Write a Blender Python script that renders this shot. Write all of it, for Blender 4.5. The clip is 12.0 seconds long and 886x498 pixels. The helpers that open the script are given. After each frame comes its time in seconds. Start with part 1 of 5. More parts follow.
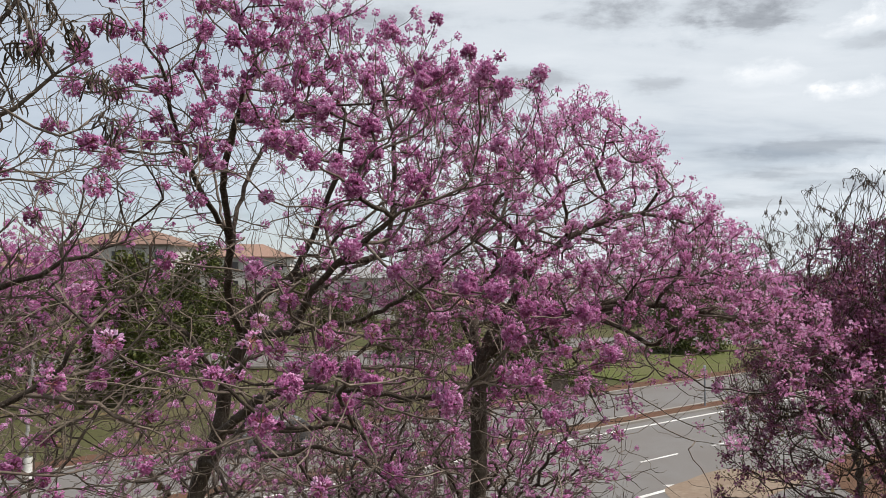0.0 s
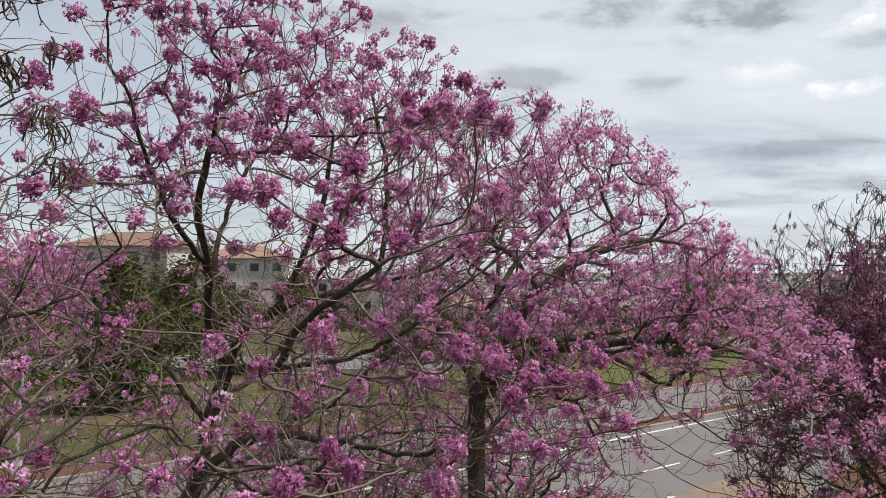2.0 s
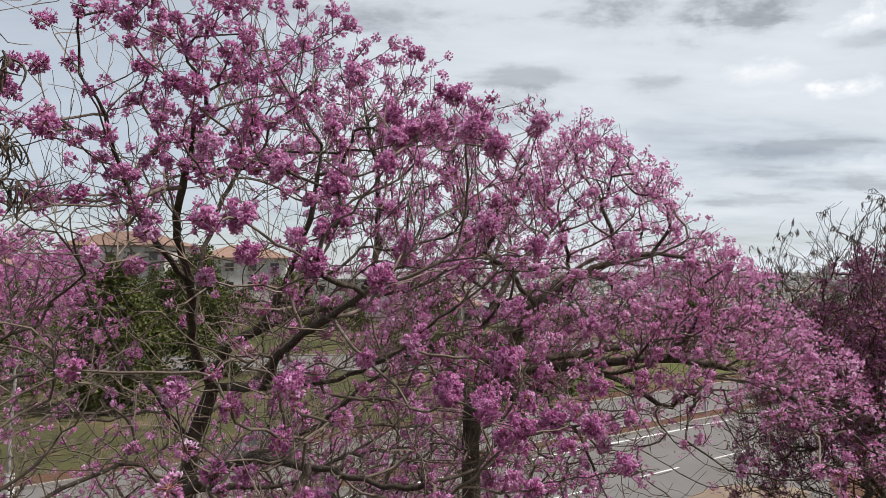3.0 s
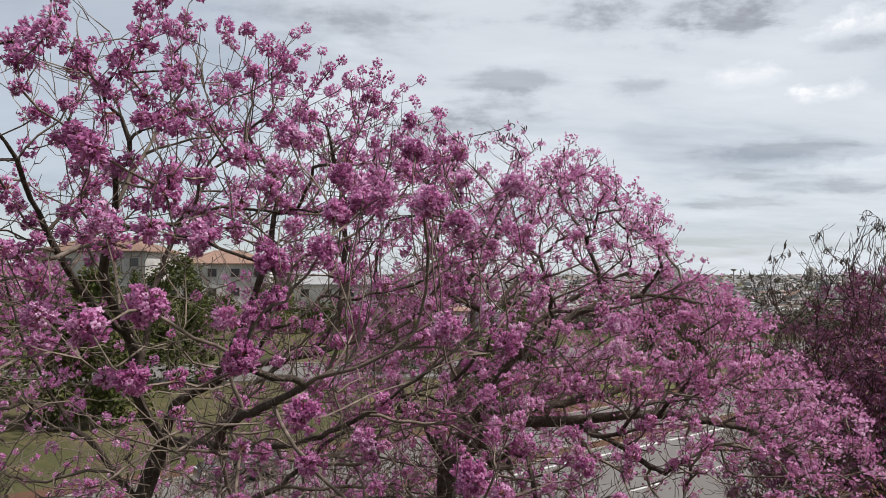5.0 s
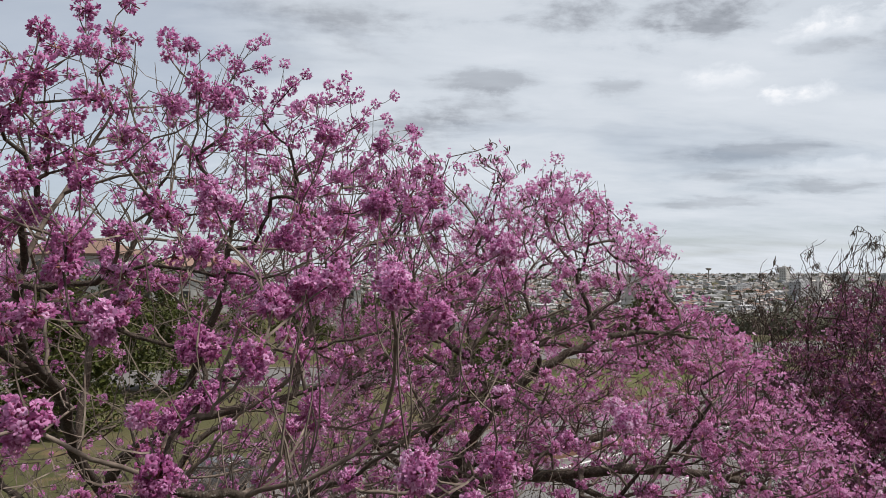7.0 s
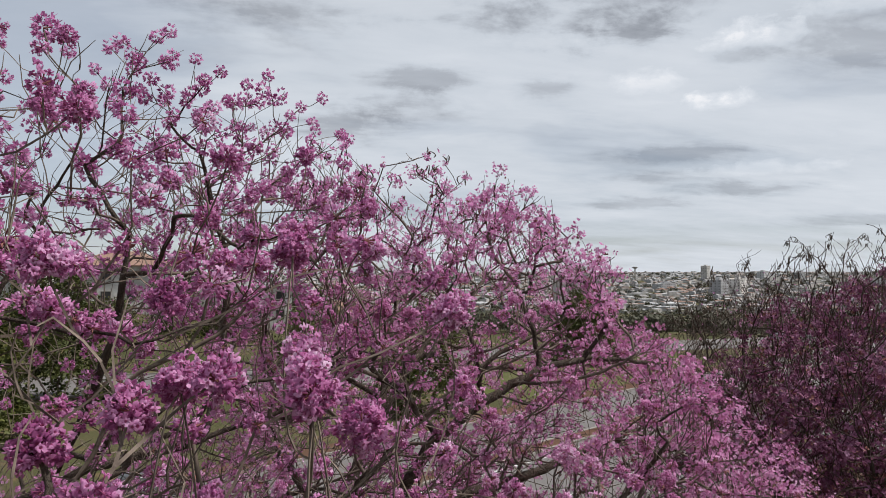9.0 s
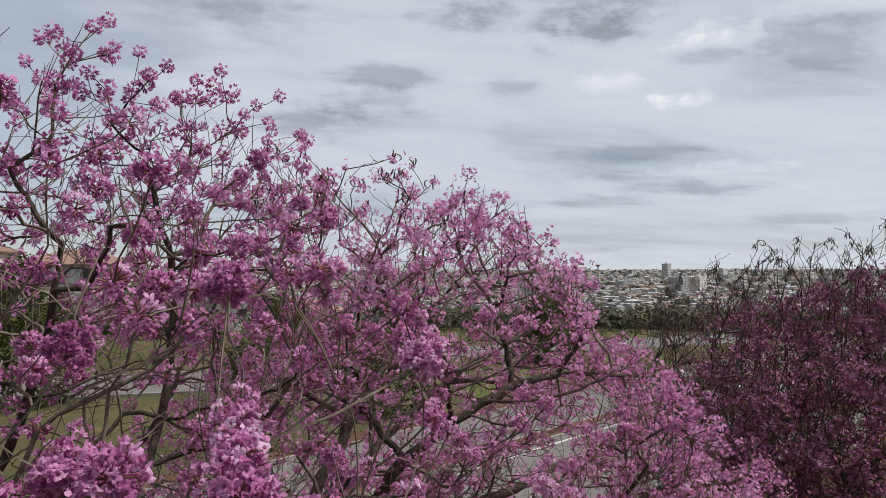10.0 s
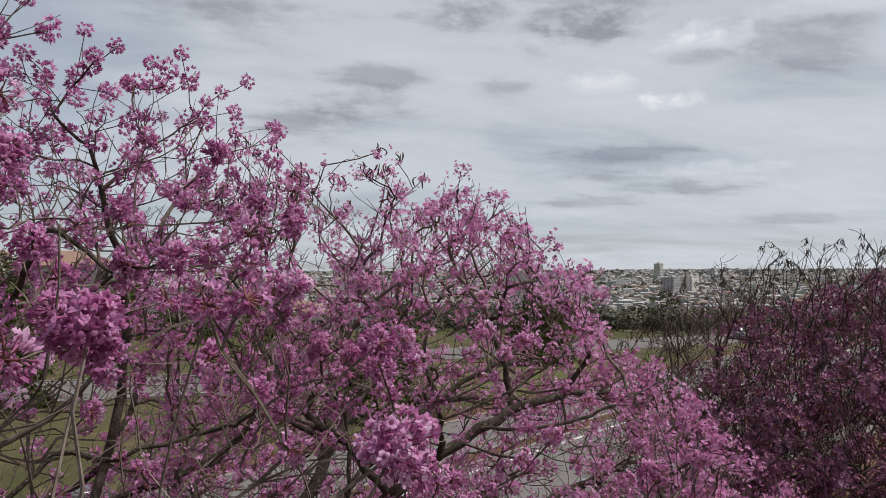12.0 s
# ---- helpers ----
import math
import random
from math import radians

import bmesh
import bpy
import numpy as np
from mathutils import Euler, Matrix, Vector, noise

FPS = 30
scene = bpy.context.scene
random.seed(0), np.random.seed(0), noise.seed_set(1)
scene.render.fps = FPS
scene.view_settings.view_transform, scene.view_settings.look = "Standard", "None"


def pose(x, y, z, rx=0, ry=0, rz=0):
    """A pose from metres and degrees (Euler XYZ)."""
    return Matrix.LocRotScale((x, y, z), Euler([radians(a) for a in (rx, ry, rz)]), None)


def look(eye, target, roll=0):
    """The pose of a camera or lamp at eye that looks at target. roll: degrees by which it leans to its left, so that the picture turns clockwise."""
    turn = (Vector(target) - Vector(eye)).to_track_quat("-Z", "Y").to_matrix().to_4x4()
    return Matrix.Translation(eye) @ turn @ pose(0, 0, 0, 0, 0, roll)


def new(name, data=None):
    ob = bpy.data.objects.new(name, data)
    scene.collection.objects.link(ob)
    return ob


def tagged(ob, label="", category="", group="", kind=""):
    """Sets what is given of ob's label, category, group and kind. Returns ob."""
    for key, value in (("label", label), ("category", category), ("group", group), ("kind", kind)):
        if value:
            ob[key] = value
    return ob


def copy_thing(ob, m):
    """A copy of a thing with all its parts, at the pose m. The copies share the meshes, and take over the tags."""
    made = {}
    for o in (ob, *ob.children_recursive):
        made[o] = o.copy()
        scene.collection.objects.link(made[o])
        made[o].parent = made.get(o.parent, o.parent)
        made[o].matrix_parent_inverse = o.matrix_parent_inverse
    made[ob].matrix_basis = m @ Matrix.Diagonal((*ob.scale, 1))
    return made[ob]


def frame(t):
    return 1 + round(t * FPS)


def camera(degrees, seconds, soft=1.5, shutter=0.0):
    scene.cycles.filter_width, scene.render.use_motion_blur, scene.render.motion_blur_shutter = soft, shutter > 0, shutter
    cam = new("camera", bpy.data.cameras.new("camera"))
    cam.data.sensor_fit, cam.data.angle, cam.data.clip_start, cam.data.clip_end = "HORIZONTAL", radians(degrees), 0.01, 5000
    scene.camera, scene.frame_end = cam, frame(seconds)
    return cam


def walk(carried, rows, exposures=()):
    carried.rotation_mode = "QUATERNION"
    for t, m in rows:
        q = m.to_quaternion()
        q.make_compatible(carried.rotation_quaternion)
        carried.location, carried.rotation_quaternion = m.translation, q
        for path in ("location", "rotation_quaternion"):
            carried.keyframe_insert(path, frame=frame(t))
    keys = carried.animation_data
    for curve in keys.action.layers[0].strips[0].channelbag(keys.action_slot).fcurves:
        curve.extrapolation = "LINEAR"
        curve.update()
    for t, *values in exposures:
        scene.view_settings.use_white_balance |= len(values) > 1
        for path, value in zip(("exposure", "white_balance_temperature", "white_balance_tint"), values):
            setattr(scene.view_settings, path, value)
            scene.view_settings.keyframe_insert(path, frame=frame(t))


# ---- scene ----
cam = camera(64.9, 12.0, soft=0.4)
METRES, EYE, TILT, LEAN, TURN = 4.0, 8.4, 1.9, 0.0, 0.0
ROWS = [
    (0.0, 0.0, 0.0, 0.0, 0.0, -0.0, -0.0),
    (0.5, -0.0, 0.0254, 0.0051, -0.01, 0.01, -0.0),
    (1.0, 0.0006, 0.0557, 0.021, -0.02, 0.01, 0.0),
    (1.5, 0.0039, 0.0901, 0.0531, -0.07, -0.01, 0.0),
    (2.0, 0.0106, 0.1247, 0.0805, -0.07, -0.07, 0.01),
    (2.5, 0.0183, 0.1601, 0.1006, -0.06, -0.1, -0.04),
    (3.0, 0.0248, 0.1958, 0.1201, -0.17, -0.16, -0.1),
    (5.0, 0.0604, 0.3498, 0.216, -1.29, 0.06, -0.02),
    (5.5, 0.0664, 0.3906, 0.2412, -1.56, 0.06, 0.02),
    (6.0, 0.0718, 0.4306, 0.2596, -1.79, 0.11, 0.07),
    (6.5, 0.0729, 0.4701, 0.277, -2.33, 0.1, 0.07),
    (7.0, 0.0701, 0.5076, 0.2933, -3.08, 0.03, 0.07),
    (9.0, 0.0791, 0.6542, 0.3391, -8.54, -0.1, -0.13),
    (9.5, 0.0839, 0.6971, 0.3504, -9.97, -0.17, -0.14),
    (10.0, 0.0894, 0.7421, 0.3613, -11.41, -0.27, -0.17),
    (10.5, 0.0977, 0.7843, 0.3706, -12.08, -0.29, -0.08),
    (11.0, 0.1055, 0.8238, 0.3699, -12.06, -0.25, -0.07),
    (11.5, 0.1141, 0.8596, 0.3706, -12.02, -0.24, -0.07),
    (12.0, 0.1243, 0.8954, 0.3703, -12.01, -0.25, -0.08),
]
EXPOSURES = [(0.0, 0.15, 6500, 10), (5.5, 0.06, 6450, 11), (9.0, -0.08, 6400, 11.5), (12.0, -0.24, 6400, 11.5)]
walk(cam, [(t, pose(0, 0, EYE, TILT, LEAN, TURN) @ pose(METRES * x, METRES * y, METRES * z, 90 + pitch, roll, yaw)) for t, x, y, z, yaw, pitch, roll in ROWS], EXPOSURES)

# ---- world: thin daylight sky behind broken grey cloud ----
SUN_AZ, SUN_EL = 98.0, 60.0      # degrees clockwise from +y, and above the horizon

CLOUDS = [   # bearing, height, half width, half height (degrees), brightness
    (20.4, 21.4, 9.5, 3.2, -0.8),
    (24.4, 18.7, 4.0, 1.1, -0.45),
    (-6.2, 19.8, 8.5, 1.5, -0.5),
    (6.8, 15.5, 4.4, 0.9, -0.5),
    (17.0, 14.7, 2.9, 0.9, -0.45),
    (5.4, 13.3, 4.9, 1.1, -0.45),
    (0.8, 11.8, 4.3, 1.8, -0.5),
    (39.6, 16.4, 4.0, 2.2, -0.4),
    (31.5, 16.0, 2.6, 0.7, -0.35),
    (26.9, 9.0, 5.9, 0.6, -0.45),
    (25.8, 7.3, 4.1, 0.5, -0.4),
    (32.0, 6.2, 5.2, 0.6, -0.45),
    (24.7, 5.3, 5.6, 0.5, -0.4),
    (39.3, 3.5, 5.9, 0.4, -0.3),
    (33.0, 17.0, 2.7, 1.0, 0.6),
    (30.4, 12.7, 2.0, 0.8, 0.6),
    (24.8, 14.4, 2.4, 0.9, 0.35),
    (32.8, 7.4, 4.3, 0.5, 0.4),
    (41.1, 18.2, 4.1, 1.1, 0.4),
]


class Graph:
    """Short hand for wiring nodes."""

    def __init__(self, tree):
        self.t = tree
        tree.nodes.clear()

    def add(self, kind, inputs=()):
        n = self.t.nodes.new(kind)
        items = inputs.items() if isinstance(inputs, dict) else enumerate(inputs)
        for k, v in items:
            if v is None:
                continue
            if isinstance(v, bpy.types.NodeSocket):
                self.t.links.new(v, n.inputs[k])
            elif isinstance(v, bpy.types.Node):
                self.t.links.new(v.outputs[0], n.inputs[k])
            else:
                n.inputs[k].default_value = v
        return n

    def math(self, op, a, b=None, clamp=False):
        n = self.add("ShaderNodeMath", (a, b))
        n.operation, n.use_clamp = op, clamp
        return n

    def ramp(self, fac, stops):
        n = self.add("ShaderNodeValToRGB", (fac,))
        e = n.color_ramp.elements
        while len(e) < len(stops):
            e.new(0.5)
        for el, (p, c) in zip(e, stops):
            el.position, el.color = p, (*c, 1) if len(c) == 3 else c
        return n

    def noise(self, vec, scale, detail=4.0, rough=0.55, dist=0.0):
        return self.add("ShaderNodeTexNoise", {"Vector": vec, "Scale": scale, "Detail": detail, "Roughness": rough, "Distortion": dist})

    def mix(self, fac, a, b, blend="MIX"):
        n = self.t.nodes.new("ShaderNodeMix")
        n.data_type, n.blend_type = "RGBA", blend
        for i, v in ((0, fac), (6, a), (7, b)):
            if isinstance(v, bpy.types.NodeSocket):
                self.t.links.new(v, n.inputs[i])
            elif isinstance(v, bpy.types.Node):
                self.t.links.new(v.outputs[0], n.inputs[i])
            else:
                n.inputs[i].default_value = v if i == 0 else (*v, 1)
        return n.outputs[2]


world = bpy.data.worlds.new("overcast_sky")
scene.world = world
world.use_nodes = True
g = Graph(world.node_tree)
way = g.add("ShaderNodeTexCoord").outputs["Generated"]
sep = g.add("ShaderNodeSeparateXYZ", (way,))
azim = g.math("ARCTAN2", sep.outputs[0], sep.outputs[1])
elev = g.math("ARCSINE", sep.outputs[2])
# the cloud deck lies flat, so that it draws together towards the horizon
low = g.math("ADD", g.math("MAXIMUM", sep.outputs[2], 0.0), 0.16)
deck = g.add("ShaderNodeCombineXYZ", (g.math("DIVIDE", sep.outputs[0], low), g.math("DIVIDE", sep.outputs[1], low), 0.0))
stretch = g.add("ShaderNodeMapping", {"Vector": deck, "Location": (3.1, 1.7, 0.4), "Scale": (0.75, 1.5, 1.0)})
broad = g.noise(stretch, 1.1, 5.0, 0.55, 0.3)
fine = g.noise(stretch, 3.7, 6.0, 0.6, 0.4)
wisp = g.noise(g.add("ShaderNodeMapping", {"Vector": way, "Scale": (9.0, 9.0, 24.0)}), 1.0, 6.0, 0.62, 0.4)
billow = g.noise(g.add("ShaderNodeMapping", {"Vector": way, "Scale": (26.0, 26.0, 40.0)}), 1.0, 6.0, 0.6, 0.2)
wob = g.math("MULTIPLY_ADD", g.math("ADD", wisp, g.math("MULTIPLY", fine, 0.8)), 2.0)
wob.inputs[2].default_value = -1.8


def cloud(total, az, el, half_az, half_el, amount):
    """Adds one long cloud at a bearing and height in degrees; amount < 0: a grey one, > 0: a bright one."""
    a = g.math("DIVIDE", g.math("SUBTRACT", azim, radians(az)), radians(1.45 * half_az))
    e = g.math("DIVIDE", g.math("SUBTRACT", elev, radians(el)), radians(1.55 * half_el))
    if amount > 0:     # heaped: flat below, ragged and brightest on top
        flat = g.math("MAXIMUM", e, g.math("MULTIPLY", e, -1.9))
        r = g.math("ADD", g.math("ADD", g.math("MULTIPLY", a, a), g.math("MULTIPLY", flat, flat)), g.math("MULTIPLY", g.math("SUBTRACT", billow, 0.5), 3.6))
        r = g.math("ADD", r, g.math("MULTIPLY", wob, 0.35))
        inside = g.math("SUBTRACT", 1.0, r, clamp=True)
        inside = g.math("MULTIPLY", inside, g.math("ADD", g.math("MULTIPLY", e, 0.6), 0.75, clamp=True))
        return g.math("ADD", total, g.math("MULTIPLY", inside, amount))
    r = g.math("ADD", g.math("ADD", g.math("MULTIPLY", a, a), g.math("MULTIPLY", e, e)), g.math("MULTIPLY", wob, 0.85))
    r = g.math("ADD", r, g.math("MULTIPLY", g.math("SUBTRACT", billow, 0.5), 0.9))
    inside = g.math("SUBTRACT", 1.0, r, clamp=True)
    return g.math("ADD", total, g.math("MULTIPLY", g.math("MULTIPLY", inside, inside), amount))


tone = g.math("MULTIPLY", g.math("SUBTRACT", broad, 0.5), 0.8)
tone = g.math("ADD", tone, g.math("MULTIPLY", g.math("SUBTRACT", fine, 0.5), 0.35))
for c in CLOUDS:
    tone = cloud(tone, *c[:4], (0.62 if c[4] < 0 else 0.9) * c[4])
shade = g.ramp(g.math("ADD", g.math("MULTIPLY", tone, 0.75), 0.64), [(0.0, (0.24, 0.26, 0.29)), (0.35, (0.42, 0.45, 0.49)), (0.6, (0.64, 0.69, 0.74)), (0.85, (0.78, 0.82, 0.86)), (1.0, (0.95, 0.96, 0.97))])
clear = g.add("ShaderNodeTexSky")
clear.sky_type, clear.sun_disc, clear.altitude = "NISHITA", False, 600.0
clear.sun_elevation, clear.sun_rotation = radians(SUN_EL), radians(SUN_AZ)
sky_bg = g.add("ShaderNodeBackground", {"Color": clear, "Strength": 0.085})
# Added dimming of the mostly unseen upper sky, to deepen shade among branches.
thick = g.ramp(elev, [(0.32, (1, 1, 1)), (1.0, (0.45, 0.45, 0.47))])
cloud_bg = g.add("ShaderNodeBackground", {"Color": g.mix(1.0, shade.outputs[0], thick.outputs[0], "MULTIPLY"), "Strength": 1.0})
# the cover opens towards the left, where thin blue shows through
opened = g.math("MULTIPLY", g.math("SUBTRACT", g.math("MULTIPLY", azim, -1.0), 0.10, clamp=True), 1.9)
cover = g.ramp(g.math("SUBTRACT", g.math("ADD", g.math("MULTIPLY", broad, 1.0), g.math("MULTIPLY", sep.outputs[2], 0.6)), opened), [(0.3, (0.62, 0.62, 0.62)), (0.6, (0.97, 0.97, 0.97))])
g.add("ShaderNodeOutputWorld", (g.add("ShaderNodeMixShader", (cover, sky_bg, cloud_bg)),))

sun = new("sun", bpy.data.lights.new("sun", "SUN"))
sun.data.energy, sun.data.angle, sun.data.color = 5.0, radians(3.0), (1.0, 0.97, 0.93)
a, e = radians(SUN_AZ), radians(SUN_EL)
sun.matrix_world = look((0, 0, 40), Vector((0, 0, 40)) - Vector((math.sin(a) * math.cos(e), math.cos(a) * math.cos(e), math.sin(e))))


# ---- materials ----
def material(name, rough=0.8, spec=0.3):
    m = bpy.data.materials.new(name)
    m.use_nodes = True
    gr = Graph(m.node_tree)
    b = gr.add("ShaderNodeBsdfPrincipled", {"Roughness": rough, "Specular IOR Level": spec})
    gr.add("ShaderNodeOutputMaterial", (b,))
    return m, gr, b


def bumped(gr, b, height, strength, distance):
    gr.t.links.new(gr.add("ShaderNodeBump", {"Height": height, "Strength": strength, "Distance": distance}).outputs[0], b.inputs["Normal"])


def surface(name, dark, light, scale, rough=0.85, spec=0.25, big=0.0, bump=0.4, depth=0.01, per_object=0.0, stain=None):
    """A plain stuff of two tones: grain at one scale, broad patches at another, relief, and a tone for each object."""
    m, gr, b = material(name, rough, spec)
    pos = gr.add("ShaderNodeNewGeometry").outputs["Position"]
    grain = gr.noise(pos, scale, 6.0, 0.65)
    col = gr.mix(gr.ramp(grain, [(0.3, (0, 0, 0)), (0.72, (1, 1, 1))]), dark, light)
    if big:
        patch = gr.noise(pos, big, 3.0, 0.6, 0.5)
        col = gr.mix(gr.ramp(patch, [(0.35, (0, 0, 0)), (0.65, (0.75, 0.75, 0.75))]), col, stain or tuple(0.5 * c for c in dark))
    if per_object:
        rnd = gr.add("ShaderNodeObjectInfo").outputs["Random"]
        hsv = gr.add("ShaderNodeHueSaturation", {"Value": gr.math("ADD", gr.math("MULTIPLY", rnd, per_object), 1.0 - per_object / 2), "Color": col})
        col = hsv.outputs[0]
    gr.t.links.new(col, b.inputs["Base Color"])
    bumped(gr, b, grain.outputs[0], bump, depth)
    return m


def thin(name, tones, through_amount, rough=0.6, patch_scale=1.2):
    """Petals and leaves: let light through, with a tone for each flower or leaf and for each part of the crown."""
    m = bpy.data.materials.new(name)
    m.use_nodes = True
    gr = Graph(m.node_tree)
    geo = gr.add("ShaderNodeNewGeometry")
    isl = geo.outputs["Random Per Island"]
    obj = gr.add("ShaderNodeObjectInfo").outputs["Random"]
    patch = gr.noise(geo.outputs["Position"], patch_scale, 2.0)
    fac = gr.math("ADD", gr.math("MULTIPLY", isl, 0.7), gr.math("ADD", gr.math("MULTIPLY", obj, 0.2), gr.math("MULTIPLY", gr.math("SUBTRACT", patch, 0.5), 0.9)))
    vein = gr.noise(geo.outputs["Position"], 140.0, 3.0, 0.7)
    col = gr.ramp(fac, tones)
    col = gr.mix(gr.math("MULTIPLY", gr.math("SUBTRACT", vein, 0.4, clamp=True), 1.2, clamp=True), col, tones[0][1])
    d = gr.add("ShaderNodeBsdfPrincipled", {"Base Color": col, "Roughness": rough, "Specular IOR Level": 0.2})
    t = gr.add("ShaderNodeBsdfTranslucent", {"Color": col})
    gr.add("ShaderNodeOutputMaterial", (gr.add("ShaderNodeMixShader", (through_amount, d, t)),))
    return m


PETAL = thin("pink_petal", [(0.0, (0.33, 0.08, 0.225)), (0.35, (0.55, 0.195, 0.405)), (0.7, (0.76, 0.39, 0.64)), (1.0, (0.93, 0.72, 0.88))], 0.52)
PETAL_TUBE = thin("flower_tube", [(0.0, (0.28, 0.06, 0.15)), (0.5, (0.42, 0.12, 0.25)), (1.0, (0.58, 0.23, 0.40))], 0.35)
PETAL_PALE = thin("pale_pink_petal", [(0.0, (0.40, 0.12, 0.26)), (0.35, (0.64, 0.255, 0.485)), (0.7, (0.84, 0.475, 0.72)), (1.0, (0.95, 0.78, 0.91))], 0.58)
# Petals of the right-hand tree: purple, darkened to carry the shade inside its crown.
PETAL_SHADED = thin("shaded_purple_petal", [(0.0, (0.125, 0.036, 0.070)), (0.4, (0.235, 0.078, 0.145)), (0.75, (0.36, 0.155, 0.265)), (1.0, (0.52, 0.31, 0.44))], 0.2)
CALYX = thin("calyx", [(0.0, (0.16, 0.05, 0.06)), (1.0, (0.30, 0.14, 0.10))], 0.1)
LEAF = thin("green_leaf", [(0.0, (0.038, 0.046, 0.013)), (0.5, (0.082, 0.094, 0.024)), (1.0, (0.15, 0.15, 0.045))], 0.25, 0.5, 0.5)
SCRUB = thin("dusty_foliage", [(0.0, (0.042, 0.044, 0.026)), (0.5, (0.078, 0.076, 0.048)), (1.0, (0.12, 0.112, 0.075))], 0.15, 0.6, 0.05)
DRY_LEAF = thin("dry_leaf", [(0.0, (0.10, 0.07, 0.03)), (1.0, (0.26, 0.20, 0.10))], 0.2)
BARK, gr, b = material("tree_bark", 0.9, 0.2)
pos = gr.add("ShaderNodeNewGeometry").outputs["Position"]
ridge = gr.noise(gr.add("ShaderNodeMapping", {"Vector": pos, "Scale": (30.0, 30.0, 14.0)}), 1.6, 6.0, 0.7, 0.6)
grime = gr.noise(pos, 7.0, 4.0, 0.6, 0.5)
spots = gr.noise(pos, 42.0, 4.0, 0.7)
col = gr.mix(gr.ramp(ridge, [(0.32, (0, 0, 0)), (0.68, (1, 1, 1))]), (0.017, 0.012, 0.009), (0.092, 0.066, 0.050))
col = gr.mix(gr.ramp(grime, [(0.42, (0, 0, 0)), (0.62, (0.6, 0.6, 0.6))]), col, (0.11, 0.088, 0.070))
# pale flecks: lichen, and sunlit speckles put into the bark's colour
col = gr.mix(gr.ramp(spots, [(0.60, (0, 0, 0)), (0.68, (0.8, 0.8, 0.8))]), col, (0.30, 0.275, 0.235))
gr.t.links.new(col, b.inputs["Base Color"])
bumped(gr, b, ridge.outputs[0], 1.0, 0.02)
TWIG = surface("twig_bark", (0.055, 0.039, 0.031), (0.28, 0.222, 0.178), 22.0, 0.85, 0.25, 2.4, 0.5, 0.003, stain=(0.085, 0.063, 0.048))
# Twigs of the same tree: dark bark, deepened further to stand for inner shade.
DARK_SHADED_TWIG = surface("dark_shaded_twig_bark", (0.030, 0.020, 0.016), (0.135, 0.090, 0.070), 22.0, 0.9, 0.2, 2.4, 0.5, 0.003, stain=(0.03, 0.022, 0.018))
PALE_BARK = surface("pale_grey_bark", (0.20, 0.19, 0.175), (0.42, 0.40, 0.37), 12.0, 0.9, 0.2, 1.6, 0.6, 0.01, stain=(0.14, 0.125, 0.11))
POD = surface("dry_pod", (0.035, 0.024, 0.016), (0.10, 0.07, 0.045), 30.0, 0.7, 0.3, 0, 0.3, 0.002)
LIME = surface("lime_wash", (0.55, 0.54, 0.50), (0.80, 0.79, 0.75), 9.0, 0.9, 0.2, 2.0, 0.4, 0.01, stain=(0.40, 0.37, 0.32))
ASPHALT = surface("asphalt", (0.125, 0.117, 0.112), (0.185, 0.175, 0.165), 60.0, 0.9, 0.25, 0.25, 0.3, 0.004, stain=(0.135, 0.12, 0.11))
PAINT = surface("road_paint", (0.50, 0.49, 0.46), (0.78, 0.77, 0.73), 14.0, 0.8, 0.3, 1.2, 0.2, 0.002, stain=(0.40, 0.38, 0.36))
CONCRETE = surface("kerb_concrete", (0.20, 0.185, 0.165), (0.33, 0.31, 0.28), 16.0, 0.9, 0.2, 0.7, 0.4, 0.004, stain=(0.24, 0.21, 0.18))
LAWN = surface("green_lawn", (0.055, 0.070, 0.018), (0.115, 0.125, 0.040), 5.0, 0.95, 0.1, 0.25, 0.7, 0.05, stain=(0.11, 0.095, 0.05))
RED_SOIL = surface("red_soil", (0.080, 0.040, 0.027), (0.140, 0.074, 0.050), 6.0, 0.95, 0.1, 0.6, 0.6, 0.03, stain=(0.095, 0.058, 0.036))
SAND = surface("pale_sand", (0.16, 0.122, 0.09), (0.27, 0.212, 0.162), 5.0, 0.95, 0.1, 0.9, 0.4, 0.02, stain=(0.19, 0.135, 0.098))
PLASTER = surface("pale_plaster", (0.56, 0.53, 0.50), (0.76, 0.73, 0.69), 3.0, 0.9, 0.2, 0.3, 0.2, 0.01, per_object=0.5, stain=(0.30, 0.28, 0.25))
GREY_WALL = surface("grey_plaster", (0.40, 0.40, 0.405), (0.60, 0.595, 0.59), 2.0, 0.9, 0.2, 0.2, 0.2, 0.01, per_object=0.5, stain=(0.3, 0.29, 0.28))
TILE = surface("clay_roof", (0.16, 0.095, 0.07), (0.28, 0.18, 0.14), 4.0, 0.9, 0.2, 0.4, 0.4, 0.03, per_object=0.5, stain=(0.20, 0.13, 0.10))
GREY_ROOF = surface("fibre_cement_roof", (0.28, 0.28, 0.285), (0.46, 0.455, 0.45), 3.0, 0.9, 0.2, 0.3, 0.3, 0.02, per_object=0.6, stain=(0.2, 0.19, 0.18))
STEEL = surface("galvanised_steel", (0.30, 0.31, 0.32), (0.45, 0.46, 0.47), 12.0, 0.5, 0.5, 1.0, 0.1, 0.002)
RUBBER = surface("rubber", (0.015, 0.015, 0.015), (0.035, 0.035, 0.035), 30.0, 0.85, 0.2)
DARK_WOOD = surface("dark_board", (0.03, 0.025, 0.02), (0.07, 0.055, 0.045), 14.0, 0.8, 0.2)


